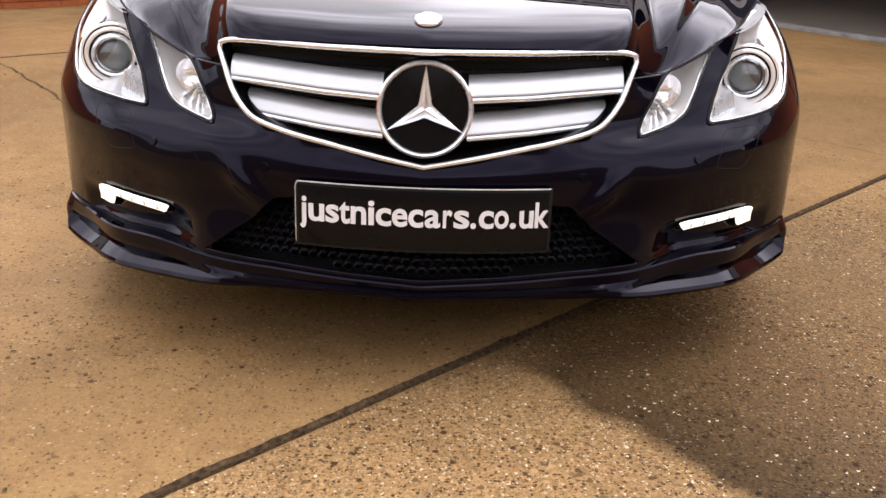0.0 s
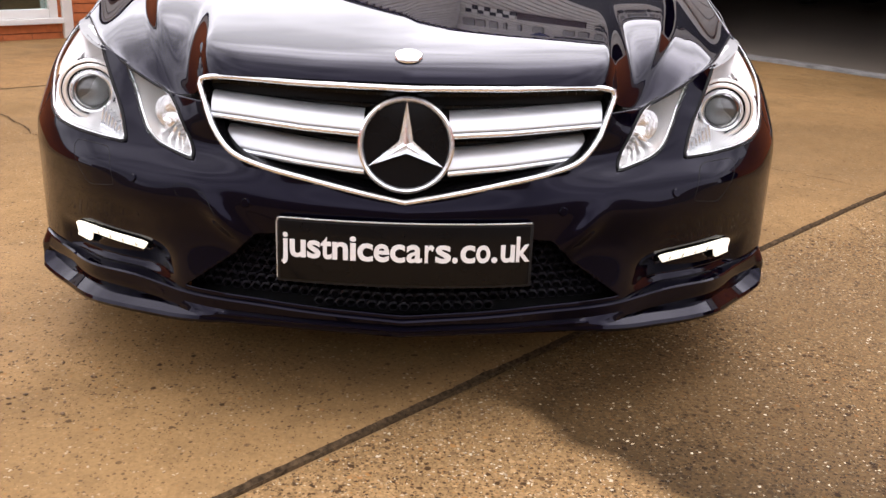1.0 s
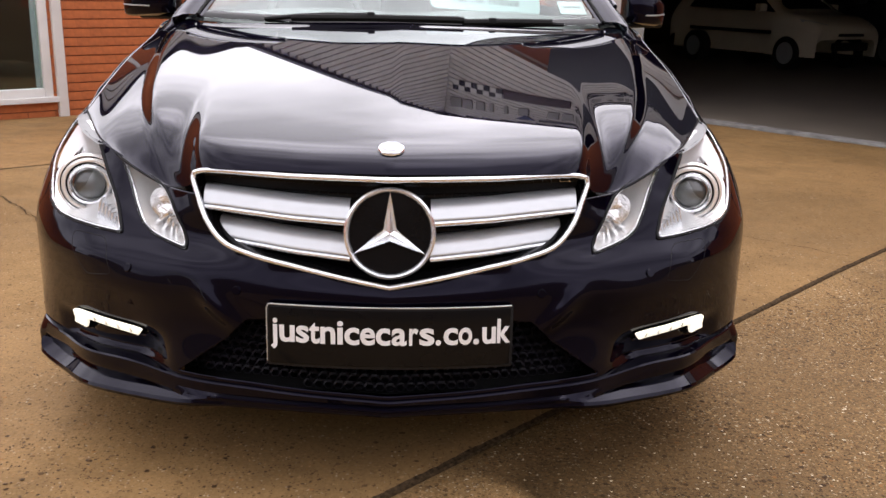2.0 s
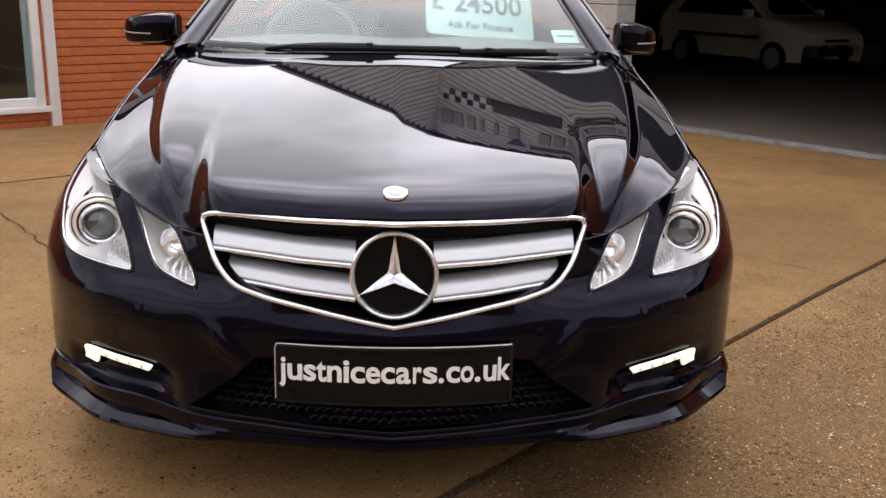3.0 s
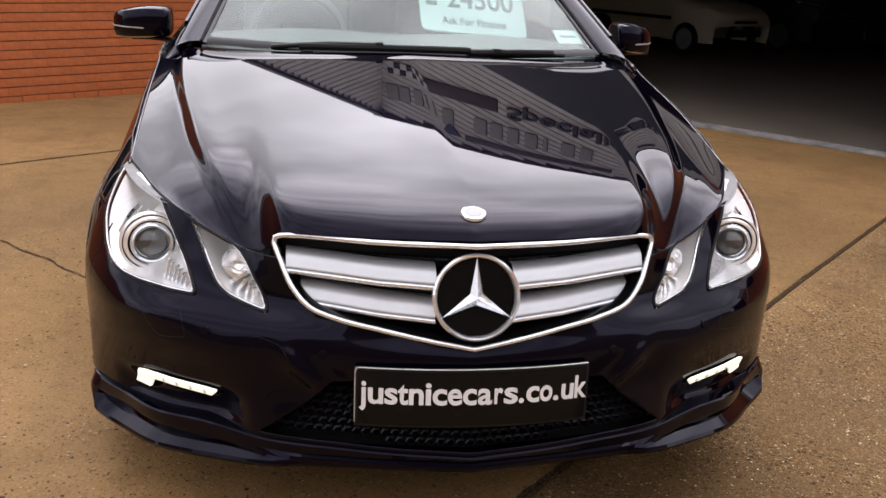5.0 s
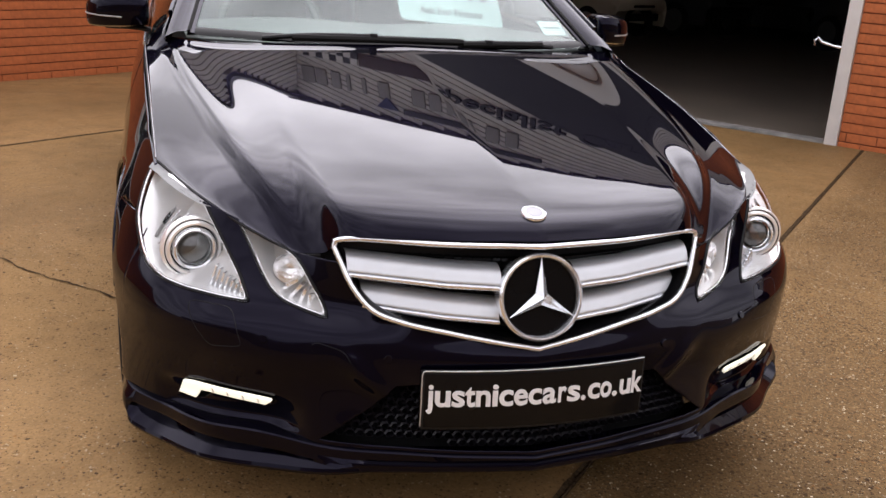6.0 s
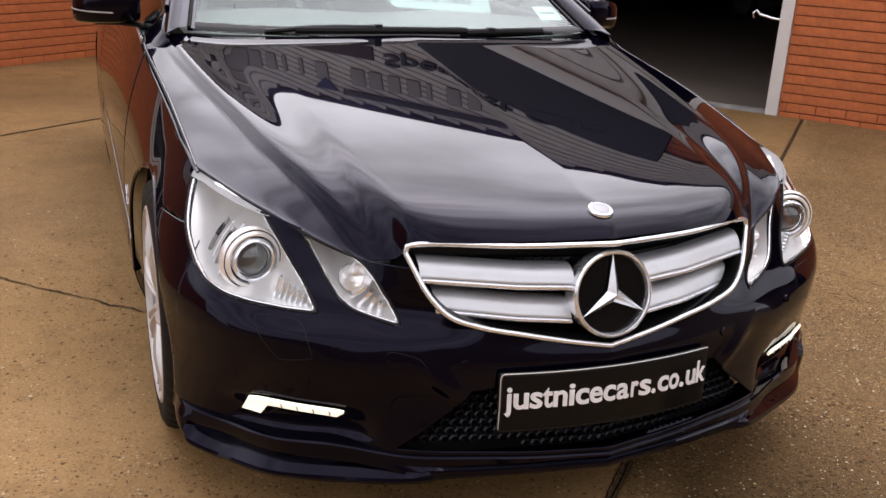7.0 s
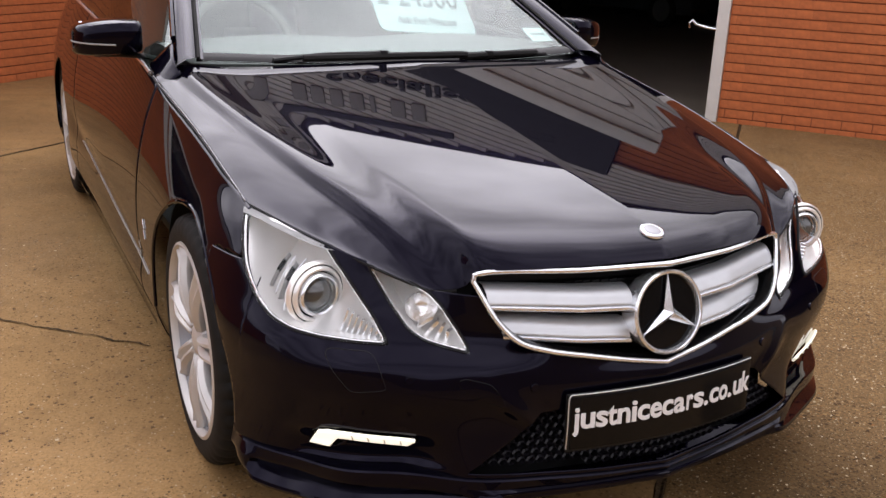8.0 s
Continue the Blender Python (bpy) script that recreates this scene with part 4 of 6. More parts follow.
# headlamps: two units a side, clear covers over bright bowls
LAMPS = {}
fine_lens = np.linspace(0.6, 1.0, 400)
LENS_S = fine_lens[np.argmin(np.linalg.norm(nose(fine_lens, np.full(400, 0.598)) - np.array([0.690, 0.372, 0.598]), axis=1))]
for side in (1, -1):
    lamp = part("headlamp", sided(bowl_bm(MAIN_LAMP, 0.004, 0.022, 0.94, 0.75), side), LAMP_WHITE, car, "large clear headlamp with a projector lens")
    LAMPS[side] = lamp
    part("gasket", sided(tube_bm(on_nose(MAIN_LAMP[:13], 0.0, closed=False), 0.0038, n=6), side), BLACK, lamp, "black rubber edge")
    part("chrome_edge", sided(tube_bm(on_nose([tuple(np.array([0.83, 0.615]) + (np.array(p) - [0.83, 0.615]) * 0.965) for p in MAIN_LAMP[:13]], 0.001, closed=False), 0.003, n=6), side), REFLECTOR, lamp)
    cover = part("lens_cover", sided(patch_bm(MAIN_LAMP, -0.004), side), LAMP_GLASS, lamp, "clear plastic cover")
    cover.visible_shadow = False
    c = Vector((0.690, 0.372, 0.598))
    ax = Matrix.Translation((c.x * side, c.y, c.z)) @ Matrix.Rotation(radians(-14 * side), 4, "Z")
    for name, prof_r, mat_r in (("projector_ring", [(0.0365, 0.0), (0.039, -0.010), (0.0425, -0.012), (0.046, -0.008), (0.0475, 0.0)], CHROME), ("groove", [(0.0475, 0.001), (0.0495, 0.003), (0.0510, 0.001)], BLACK_GLOSS),
                                ("projector_ring", [(0.0510, 0.0), (0.0525, -0.006), (0.057, -0.006), (0.061, 0.001)], LAMP_WHITE), ("groove", [(0.061, 0.002), (0.0623, 0.004), (0.0638, 0.002)], BLACK_GLOSS),
                                ("shroud", [(0.0638, 0.001), (0.0665, 0.0), (0.069, 0.004), (0.0695, 0.014)], LAMP_WHITE)):
        ring = part(name, lathe_bm(prof_r, 48), mat_r, lamp)
        ring.matrix_basis = ax
    lens = part("projector_lens", lathe_bm([(0.0, -0.022), (0.012, -0.0205), (0.024, -0.014), (0.032, -0.005), (0.037, 0.004), (0.037, 0.02)], 40), PROJECTOR, lamp, "dark glass projector lens")
    lens.matrix_basis = ax
    # curved grooves in the bright bowl, round the projector
    for radius, a0, a1, half_w, mat_g in ((0.096, 146, 190, 0.0065, LAMP_GREY), (0.096, 152, 168, 0.007, BLACK_GLOSS), (0.130, 148, 178, 0.006, LAMP_GREY), (0.130, 154, 164, 0.0065, BLACK_GLOSS), (0.113, 144, 184, 0.002, CHROME), (0.084, 130, 205, 0.002, CHROME)):
        d_g = 0.016 if mat_g is not BLACK_GLOSS else 0.0145
        g = np.array([[nose(LENS_S - (radius + e) * math.cos(radians(w)), 0.598 + (radius + e) * math.sin(radians(w)), d_g) for e in (-half_w, half_w)] for w in np.linspace(a0, a1, 20)])
        part("reflector_groove", sided(grid_bm(g), side), mat_g, lamp, solid=0.002)
    for k in range(7):
        p, ts, tz = frame_at(0.735 - 0.013 * k, 0.556 - 0.004 * k, 0.018)
        fin = part("reflector_step", box_bm((-0.0025, -0.008, -0.024 + 0.0025 * k), (0.0025, 0.008, 0.024 - 0.0025 * k), 0.0012), CHROME, lamp)
        fin.matrix_basis = Matrix.Translation((p.x * side, p.y, p.z)) @ Matrix.Rotation(radians(28 * side), 4, "Z") @ Matrix.Rotation(radians(-18 * side), 4, "Y")
    small = part("headlamp", sided(bowl_bm(SIDE_LAMP, 0.004, 0.02, 0.92, 0.75), side), LAMP_WHITE, car, "narrow slanted clear lamp beside the grille")
    part("gasket", sided(tube_bm(on_nose(SIDE_LAMP, 0.0), 0.0038, n=6, closed=True), side), BLACK, small, "black rubber edge")
    part("chrome_edge", sided(tube_bm(on_nose([tuple(np.array([0.565, 0.578]) + (np.array(p) - [0.565, 0.578]) * 0.945) for p in SIDE_LAMP], 0.001), 0.003, n=6, closed=True), side), REFLECTOR, small)
    cover = part("lens_cover", sided(patch_bm(SIDE_LAMP, -0.004), side), LAMP_GLASS, small, "clear plastic cover")
    cover.visible_shadow = False
    p, ts, tz = frame_at(0.56, 0.580, 0.035)
    bulb = part("reflector_bowl", lathe_bm([(0.034, -0.012), (0.030, -0.002), (0.022, 0.010), (0.010, 0.016), (0.0, 0.017)], 28), REFLECTOR, small)
    bulb.matrix_basis = Matrix.Translation((p.x * side, p.y, p.z)) @ Matrix.Rotation(radians(22 * side), 4, "Z")
    for k in range(4):
        p, ts, tz = frame_at(0.55 - 0.018 * k, 0.552 - 0.011 * k, 0.03)
        fin = part("reflector_step", box_bm((-0.02, -0.012, -0.004), (0.02, 0.012, 0.004), 0.002), REFLECTOR, small)
        fin.matrix_basis = Matrix.Translation((p.x * side, p.y, p.z)) @ Matrix.Rotation(radians((22 + 9 * k) * side), 4, "Z") @ Matrix.Rotation(radians((35 + 16 * k) * side), 4, "Y")

# running lights in their recesses
STRIP = [(0.798, 0.288), (0.772, 0.326), (0.750, 0.330), (0.715, 0.3285), (0.64, 0.322), (0.562, 0.3150), (0.582, 0.2975), (0.64, 0.3035), (0.710, 0.3105), (0.732, 0.3105), (0.752, 0.284)]
for side in (1, -1):
    recess = part("light_recess", sided(bowl_bm(FOG, 0.002, 0.026, 0.95), side), RECESS, car, "black recess round the running light")
    strip = part("running_light", sided(patch_bm(STRIP, -0.013, 0.003, 0), side), LED, car, "hooked white running light, switched on", solid=0.006)
    for k in range(4):
        s = 0.596 + k * 0.034
        p, ts, tz = frame_at(s, 0.3095 + (s - 0.596) * 0.09, -0.0145)
        bar = part("led_divider", box_bm((-0.0012, -0.001, -0.0055), (0.0012, 0.004, 0.0055), 0), SILVER, strip, smooth=False)
        bar.matrix_basis = Matrix.Translation((p.x * side, p.y, p.z)) @ Matrix.Rotation(radians(26 * side), 4, "Z") @ Matrix.Rotation(radians(18 * side), 4, "Y")

# lower lip: a ledge under the intake, a fine ridge below it, and a splitter blade at each side that ends before the rounded corner
reach = np.linspace(0.9, 1.16, 261)
LIP_END = float(reach[np.argmax(nose(reach, np.full_like(reach, 0.22))[:, 1] > FRONT_AXLE - 0.372)])
s = np.linspace(0, LIP_END, 201)
top = lip_top(s)
ridge_z = np.interp(s, [0.0, 0.20, 0.385, 0.47, 0.60, 0.75, 0.87, 0.95, 1.05], [0.206, 0.207, 0.209, 0.213, 0.219, 0.222, 0.229, 0.240, 0.250])
low = np.interp(s, [0.0, 0.20, 0.385, 0.47, 0.60, 0.75, 0.86, 0.91, 0.95, 0.985, 1.03], [0.190, 0.190, 0.186, 0.176, 0.168, 0.163, 0.164, 0.174, 0.190, 0.208, 0.232])
for _ in range(60):
    for line in (top, ridge_z, low):
        line[1:-1] = (line[:-2] + 2 * line[1:-1] + line[2:]) / 4
fall_h = ridge_z - low
inner = 0.014 + relief(s, np.full_like(s, 0.275)).clip(0, 1) * 1.1
blade, corner, grow = step(s, 0.34, 0.42), step(s, 0.915, 0.945), ((s - 0.40) / 0.13).clip(0, 1)
square = 0.009 * ((s - 0.80) / 0.13).clip(0, 1) ** 2 * (1 - 0.9 * step(s, 0.93, 1.01))    # the lip turns the corner more tightly than the bumper above it


def lip_row(middle, side_blade, end):
    """One line along the lip: (height, depth) in the middle, along the blade and at the corner, blended."""
    z, d = [(m + (sb - m) * blade) * (1 - corner) + e * corner for m, sb, e in zip(middle, side_blade, end)]
    return nose(s, z, d - tuck(s, z) * (1 - 0.8 * step(s, 0.68, 0.90)) - square * step(-z, -top, 0.03 - top) + 0.016 * step(s, 0.945, LIP_END))


rows = [nose(s, top + 0.004, inner - tuck(s, top)), lip_row(*[(top, -0.004)] * 3), lip_row(*[(top - 0.003, -0.0065)] * 3),
        lip_row((ridge_z + 0.004, -0.003), (ridge_z + 0.006, -0.0065), (ridge_z + 0.003, -0.0095)),
        lip_row((ridge_z + 0.001, -0.010), (ridge_z, -0.010 + 0.004 * grow), (ridge_z - 0.002, -0.0105)),
        lip_row((ridge_z - 0.002, -0.011), (ridge_z - 0.005, -0.012 + 0.0075 * grow), (low + 0.82 * fall_h, -0.0115)),
        lip_row((ridge_z - 0.005, -0.006), (low + 0.016 + 0.017 * grow, -0.019 + 0.025 * grow + 0.006 * step(s, 0.76, 0.92)), (low + 0.64 * fall_h, -0.0120)),
        lip_row((low + 0.010, -0.005), (low + 0.016, -0.019), (low + 0.42 * fall_h, -0.0110)),
        lip_row((low + 0.004, -0.006), (low + 0.009, -0.0215), (low + 0.23 * fall_h, -0.0085)),
        lip_row((low, -0.004), (low + 0.002, -0.018), (low + 0.08 * fall_h, -0.004)),
        lip_row((low - 0.005, 0.006), (low - 0.004, -0.006), (low - 0.001, 0.004)),
        lip_row(*[(low - 0.006, 0.050)] * 3), lip_row(*[(low + 0.03, 0.09)] * 3)]
lip = part("front_lip", grid_bm(both(np.array(rows)), flip=True), PAINT, car, "dark blue lower lip with side splitters", sharp=16.0)

# intake behind the plate: dark box with a honeycomb mesh
part("intake_box", grid_bm(both(nose_grid(0.0, 0.50, 30, 0.2, 0.40, 12, 0.075)[0]), flip=False), BLACK, car, "black intake behind the mesh", smooth=False)
bm = bmesh.new()
pitch = 0.0215
row_n = 0
z = 0.222
while z < 0.40:
    x = -0.46 + (pitch / 2 if row_n % 2 else 0)
    while x < 0.46:
        if inside([(p[0] - 0.004, p[1]) for p in INTAKE], np.array([abs(x)]), np.array([z]))[0]:
            q = Vector(nose(abs(x), z, 0.034))
            q.x *= 1 if x >= 0 else -1
            ring_o = [bm.verts.new(q + Vector((0.0128 * math.cos(w), 0, 0.0108 * math.sin(w)))) for w in np.arange(6) * math.pi / 3]
            ring_i = [bm.verts.new(q + Vector((0.0092 * math.cos(w), -0.004, 0.0076 * math.sin(w)))) for w in np.arange(6) * math.pi / 3]
            ring_b = [bm.verts.new(q + Vector((0.0088 * math.cos(w), 0.018, 0.0072 * math.sin(w)))) for w in np.arange(6) * math.pi / 3]
            for j in range(6):
                bm.faces.new((ring_o[j], ring_o[(j + 1) % 6], ring_i[(j + 1) % 6], ring_i[j]))
                bm.faces.new((ring_i[j], ring_i[(j + 1) % 6], ring_b[(j + 1) % 6], ring_b[j]))
        x += pitch
    z += pitch * 0.80
    row_n += 1
mesh = part("intake_mesh", bm, MESH_BLACK, car, "black honeycomb intake mesh", smooth=False)
mesh["kind"] = "stuff"

# sensors, washer covers and the towing eye cover
for side in (1, -1):
    for s_at, z_at in ((0.319, 0.437), (0.581, 0.458)):
        p, ts, tz = frame_at(s_at, z_at, -0.001)
        sensor = part("parking_sensor", lathe_bm([(0.0, -0.003), (0.008, -0.003), (0.0095, -0.001), (0.0095, 0.002), (0.0125, 0.002), (0.0125, 0.004)], 24), PAINT, car)
        nrm = ts.cross(tz).normalized()
        sensor.matrix_basis = Matrix.Translation((p.x * side, p.y, p.z)) @ Vector((-nrm.x * side, -nrm.y, -nrm.z)).to_track_quat("Y", "Z").to_matrix().to_4x4()
    WASH = [(0.762, 0.505), (0.755, 0.512), (0.665, 0.508), (0.648, 0.492), (0.625, 0.437), (0.70, 0.428), (0.735, 0.47)]
    part("washer_cover", sided(tube_bm(on_nose(WASH, 0.0008), 0.0012, n=5, closed=True), side), BLACK, car, "shut line of the headlamp washer cover")
TOW = [(0.375, 0.40), (0.41, 0.448), (0.47, 0.462), (0.485, 0.452), (0.46, 0.428), (0.41, 0.404)]
part("towing_cover", sided(tube_bm(on_nose(TOW, 0.0008), 0.0012, n=5, closed=True), -1), BLACK_GLOSS, car, "shut line of the towing eye cover")

# bonnet: a smooth crowned plateau with a faint middle crease, a stepped ridge each side, shoulders falling to the wings
EDGE_A = [0.0, 0.22, 0.400, 0.428, 0.487, 0.601, 0.655, 0.770]
EDGE_Y = [0.099, 0.134, 0.200, 0.222, 0.264, 0.332, 0.390, 0.630]
EDGE_Z = [0.683, 0.681, 0.674, 0.628, 0.616, 0.672, 0.696, 0.737]


def bonnet_z(a, y, ridged=1.0):
    """The bonnet's height away from its rolled front edge; ridged scales the fine crest of the ridge."""
    top = 0.7095 + 0.1545 * y
    ridge = smooth1([-0.1, 0.1, 0.2, 0.3, 0.4, 0.6, 0.85, 1.1, 1.3, 1.5], [0.35, 0.37, 0.420, 0.480, 0.530, 0.593, 0.643, 0.685, 0.711, 0.726], y)
    edge = smooth1([0.0, 0.2, 0.63, 1.0, 1.35, 1.5], [0.60, 0.68, 0.770, 0.795, 0.807, 0.81], y)
    low = smooth1([0.0, 0.2, 0.63, 1.0, 1.40, 1.5], [0.62, 0.66, 0.737, 0.815, 0.876, 0.892], y)
    d = a - ridge
    q = np.clip(d / 0.034, 0, 1)
    fall_q = q * q * (3 - 2 * q)
    drop = 0.007 + 0.009 * step(-y, -1.0, -0.55)    # the step is deepest towards the nose
    crest = np.where(d < 0, 0.006 * np.exp(-((d / 0.065) ** 2)), 0.006 * (1 - fall_q)) - drop * fall_q
    z = top - 0.016 * a**2 - 0.019 * a + crest * ridged
    at_edge = top - 0.016 * edge**2 - 0.019 * edge - drop * ridged
    f = np.clip((a - ridge - 0.01) / (edge - ridge - 0.01), 0, 1.1)
    return z + (low - at_edge) * f**1.5


q = np.linspace(0, 1, 111)
fa = np.interp(q, np.linspace(0, 1, 8), EDGE_A)
for _ in range(12):
    fa[1:-1] = (fa[:-2] + 2 * fa[1:-1] + fa[2:]) / 4
fy, fz = smooth1(EDGE_A, EDGE_Y, fa), np.interp(fa, EDGE_A, EDGE_Z)
for _ in range(4):
    fz[1:-1] = (fz[:-2] + 2 * fz[1:-1] + fz[2:]) / 4
ra = 0.807 * (fa / fa[-1])
ry = 1.40 + 0.034 * (ra / 0.74) ** 2 + 0.035 * step(ra, 0.50, 0.75)
v = (np.linspace(0, 1, 120) ** 1.9)[:, None]
ga, gy = fa + (ra - fa) * v, fy + (ry - fy) * v
gz = bonnet_z(ga, gy, 0.0)
roll = bonnet_z(fa, fy, 0.0) - fz
broad = roll.copy()
for k in range(240):
    broad[1:-1] = (broad[:-2] + 2 * broad[1:-1] + broad[2:]) / 4
    broad[0] = broad[1]
    if k < 2:
        roll[1:-1] = (roll[:-2] + 2 * roll[1:-1] + roll[2:]) / 4
broad = np.minimum(broad, 0.046)
away = np.hypot(gy - fy, ga - fa)
wide = step(fa, 0.405, 0.475)
gz = gz - (roll - 0.4 * broad) * np.exp(-away / (0.024 + 0.066 * wide)) - 0.4 * broad * np.exp(-away / 0.12)
for _ in range(24):
    fade = 0.5 * np.exp(-np.arange(len(gz)) / 14.0)[:, None]
    gz[:, 1:-1] += fade * ((gz[:, :-2] + gz[:, 2:]) / 2 - gz[:, 1:-1])
gz = gz + (bonnet_z(ga, gy) - bonnet_z(ga, gy, 0.0)) * (1 - np.exp(-away / 0.02))    # the ridge runs on to the grille's corner
gz = gz + 0.12 * np.maximum(0.0, gy - ry + 0.045)    # the rear edge turns up before the screen
hood_grid = np.stack([ga, gy, gz], axis=-1)
part("bonnet", grid_bm(both(hood_grid)), PAINT, car, "dark blue bonnet with two raised ridges", solid=0.004)
for side in (1, -1):
    line = np.concatenate([hood_grid[0, 50:], hood_grid[1:, -1]]) * [side, 1, 1]
    part("bonnet_gap", tube_bm(line + [0, 0, -0.004], 0.003, n=5), BLACK, car)
    # a thin grey tube stands for the glint along the painted edge
    part("bonnet_edge_glint", tube_bm(hood_grid[6:, -1] * [side, 1, 1] + [-0.002 * side, 0, -0.0005], 0.0015, n=6), ALLOY_DARK, car, "glint on the bonnet's rolled edge, drawn as a thin grey line")
    # the lamp's upper edge runs back under the bonnet
    low_edge = on_nose(MAIN_LAMP[12:] + MAIN_LAMP[:1], -0.0065, closed=False)
    top_edge = hood_grid[0, 90:] + [0, 0, -0.006]
    t_q = np.linspace(0, 1, 30)
    low_q = np.stack([np.interp(t_q, np.linspace(0, 1, len(low_edge)), low_edge[:, k]) for k in range(3)], axis=-1)
    arc = np.concatenate([[0], np.cumsum(np.linalg.norm(np.diff(top_edge, axis=0), axis=1))])
    top_q = np.stack([np.interp(t_q, arc / arc[-1], top_edge[:, k]) for k in range(3)], axis=-1)
    flange = np.array([low_q + (top_q - low_q) * f + [0, 0, 0.006 * f * (1 - f)] for f in (0.0, 0.25, 0.5, 0.75, 1.0)])
    part("upper_flange", sided(grid_bm(flange), side), LAMP_GREY, LAMPS[side], "bright upper edge of the lamp")

# bonnet badge
badge = part("bonnet_badge", lathe_bm([(0.0, -0.004), (0.016, -0.0036), (0.021, -0.0028), (0.0225, -0.004), (0.0255, -0.0032), (0.0275, -0.0005), (0.0278, 0.0025)], 40), CHROME, car, "small round silver badge")
k = int(np.argmin(abs(hood_grid[:, 0, 1] - 0.166)))
dz = (hood_grid[k + 3, 0, 2] - hood_grid[k - 3, 0, 2]) / (hood_grid[k + 3, 0, 1] - hood_grid[k - 3, 0, 1])
badge.matrix_basis = Matrix.Translation(Vector(hood_grid[k, 0]) + Vector((0, -0.002, 0.0015))) @ Matrix.Rotation(math.atan(dz) - math.pi / 2, 4, "X")
part("inlay", lathe_bm([(0.0, -0.0052), (0.015, -0.0047), (0.0195, -0.0036)], 40), ALLOY_DARK, badge, "pale enamel inlay")

# grille: chrome frame, black mesh, four satin louvres, round emblem
GF_PTS = [(0, 0.067, 0.456), (0.10, 0.076, 0.474), (0.19, 0.090, 0.492), (0.285, 0.109, 0.512), (0.343, 0.127, 0.533), (0.380, 0.153, 0.572), (0.405, 0.186, 0.624), (0.416, 0.203, 0.650), (0.413, 0.204, 0.662), (0.397, 0.197, 0.667), (0.20, 0.128, 0.672), (0, 0.094, 0.673)]
half = np.concatenate([spline(GF_PTS[:8], 60), spline(GF_PTS[8:], 30)])
loop = np.concatenate([half, mirrored(half)[::-1][1:-1]])
grille = part("grille", grid_bm(both(sheet([[(0, 0.155, 0.44), (0.22, 0.165, 0.46), (0.42, 0.23, 0.48)], [(0, 0.17, 0.55), (0.22, 0.185, 0.56), (0.43, 0.245, 0.57)], [(0, 0.18, 0.655), (0.22, 0.20, 0.652), (0.42, 0.25, 0.645)]], 30, 24)), flip=False), BLACK, car, "grille with chrome frame and satin louvres", smooth=False)
part("grille_frame", tube_bm(loop, 0.0058, 0.0055, n=10, closed=True, up=(0, 1, 0)), CHROME, grille, "polished chrome grille frame")
inner_loop = np.concatenate([half * [0.965, 1, 1] + [0, 0.022, 0], mirrored(half * [0.965, 1, 1] + [0, 0.022, 0])[::-1][1:-1]])
inner_loop[:, 2] = 0.566 + (inner_loop[:, 2] - 0.566) * 0.93
g = np.stack([np.vstack([loop, loop[:1]]), np.vstack([inner_loop, inner_loop[:1]]), np.vstack([inner_loop, inner_loop[:1]]) + [0, 0.09, 0]])
part("grille_surround", grid_bm(g), BLACK_GLOSS, grille, "black inner edge of the grille")
for side in (1, -1):
    for zo, zi, ao in ((0.6130, 0.600, 0.391), (0.5475, 0.525, 0.360)):
        rows = []
        for f in np.linspace(0, 1, 14):
            a = ao + (0.082 - ao) * f
            zc = zo + (zi - zo) * f
            yc = float(np.interp(a, [0.07, 0.20, 0.40], [0.096, 0.116, 0.182]))
            h = 0.0225
            rows.append([(a, yc + 0.052, zc + h + 0.001), (a, yc + 0.032, zc + h + 0.001), (a, yc + 0.014, zc + h * 0.55), (a, yc + 0.004, zc - h * 0.1), (a, yc, zc - h * 0.45), (a, yc + 0.003, zc - h * 0.50)])
        bar = part("louvre", sided(grid_bm(sheet(rows, 18, 26)), side), SILVER, grille, "satin silver louvre")
        rows = []
        for f in np.linspace(0, 1, 14):
            a = ao + (0.082 - ao) * f
            zc = zo + (zi - zo) * f
            yc = float(np.interp(a, [0.07, 0.20, 0.40], [0.096, 0.116, 0.182]))
            h = 0.0225
            rows.append([(a, yc + 0.004, zc - h * 0.52), (a, yc - 0.004, zc - h * 0.56), (a, yc - 0.006, zc - h * 0.78), (a, yc - 0.003, zc - h * 0.98), (a, yc + 0.006, zc - h * 1.02), (a, yc + 0.04, zc - h * 0.8)])
        part("trim_strip", sided(grid_bm(sheet(rows, 14, 26)), side), CHROME, bar, "polished lower edge")
bm = bmesh.new()
for i in range(-20, 21):
    for j in range(8):
        x, z = i * 0.02 + (0.01 if j % 2 else 0), 0.485 + j * 0.024
        if abs(x) < 0.40 and z < 0.66:
            y = 0.145 + 0.10 * (abs(x) / 0.42) ** 1.5
            box_bm((x - 0.0085, y - 0.004, z - 0.003), (x + 0.0085, y + 0.01, z + 0.003), 0, None, bm)
mesh = part("grille_mesh", bm, BLACK_GLOSS, grille, "black mesh behind the louvres", smooth=False)
mesh["kind"] = "stuff"
EMB = Vector((0, 0.080, 0.5675))
emb = part("emblem", lathe_bm([(0.0, 0.006), (0.05, 0.007), (0.084, 0.008), (0.084, 0.05), (0.0, 0.05)], 64), BLACK_GLOSS, grille, "round emblem: chrome ring with three tapered spokes on black")
emb.matrix_basis = Matrix.Translation(EMB) @ Matrix.Rotation(radians(-13), 4, "X")
part("emblem_ring", lathe_bm([(0.0825, 0.012), (0.0825, -0.002), (0.0850, -0.0055), (0.0885, -0.006), (0.0925, -0.002), (0.0925, 0.010), (0.086, 0.05)], 72), CHROME, emb, "chrome ring")
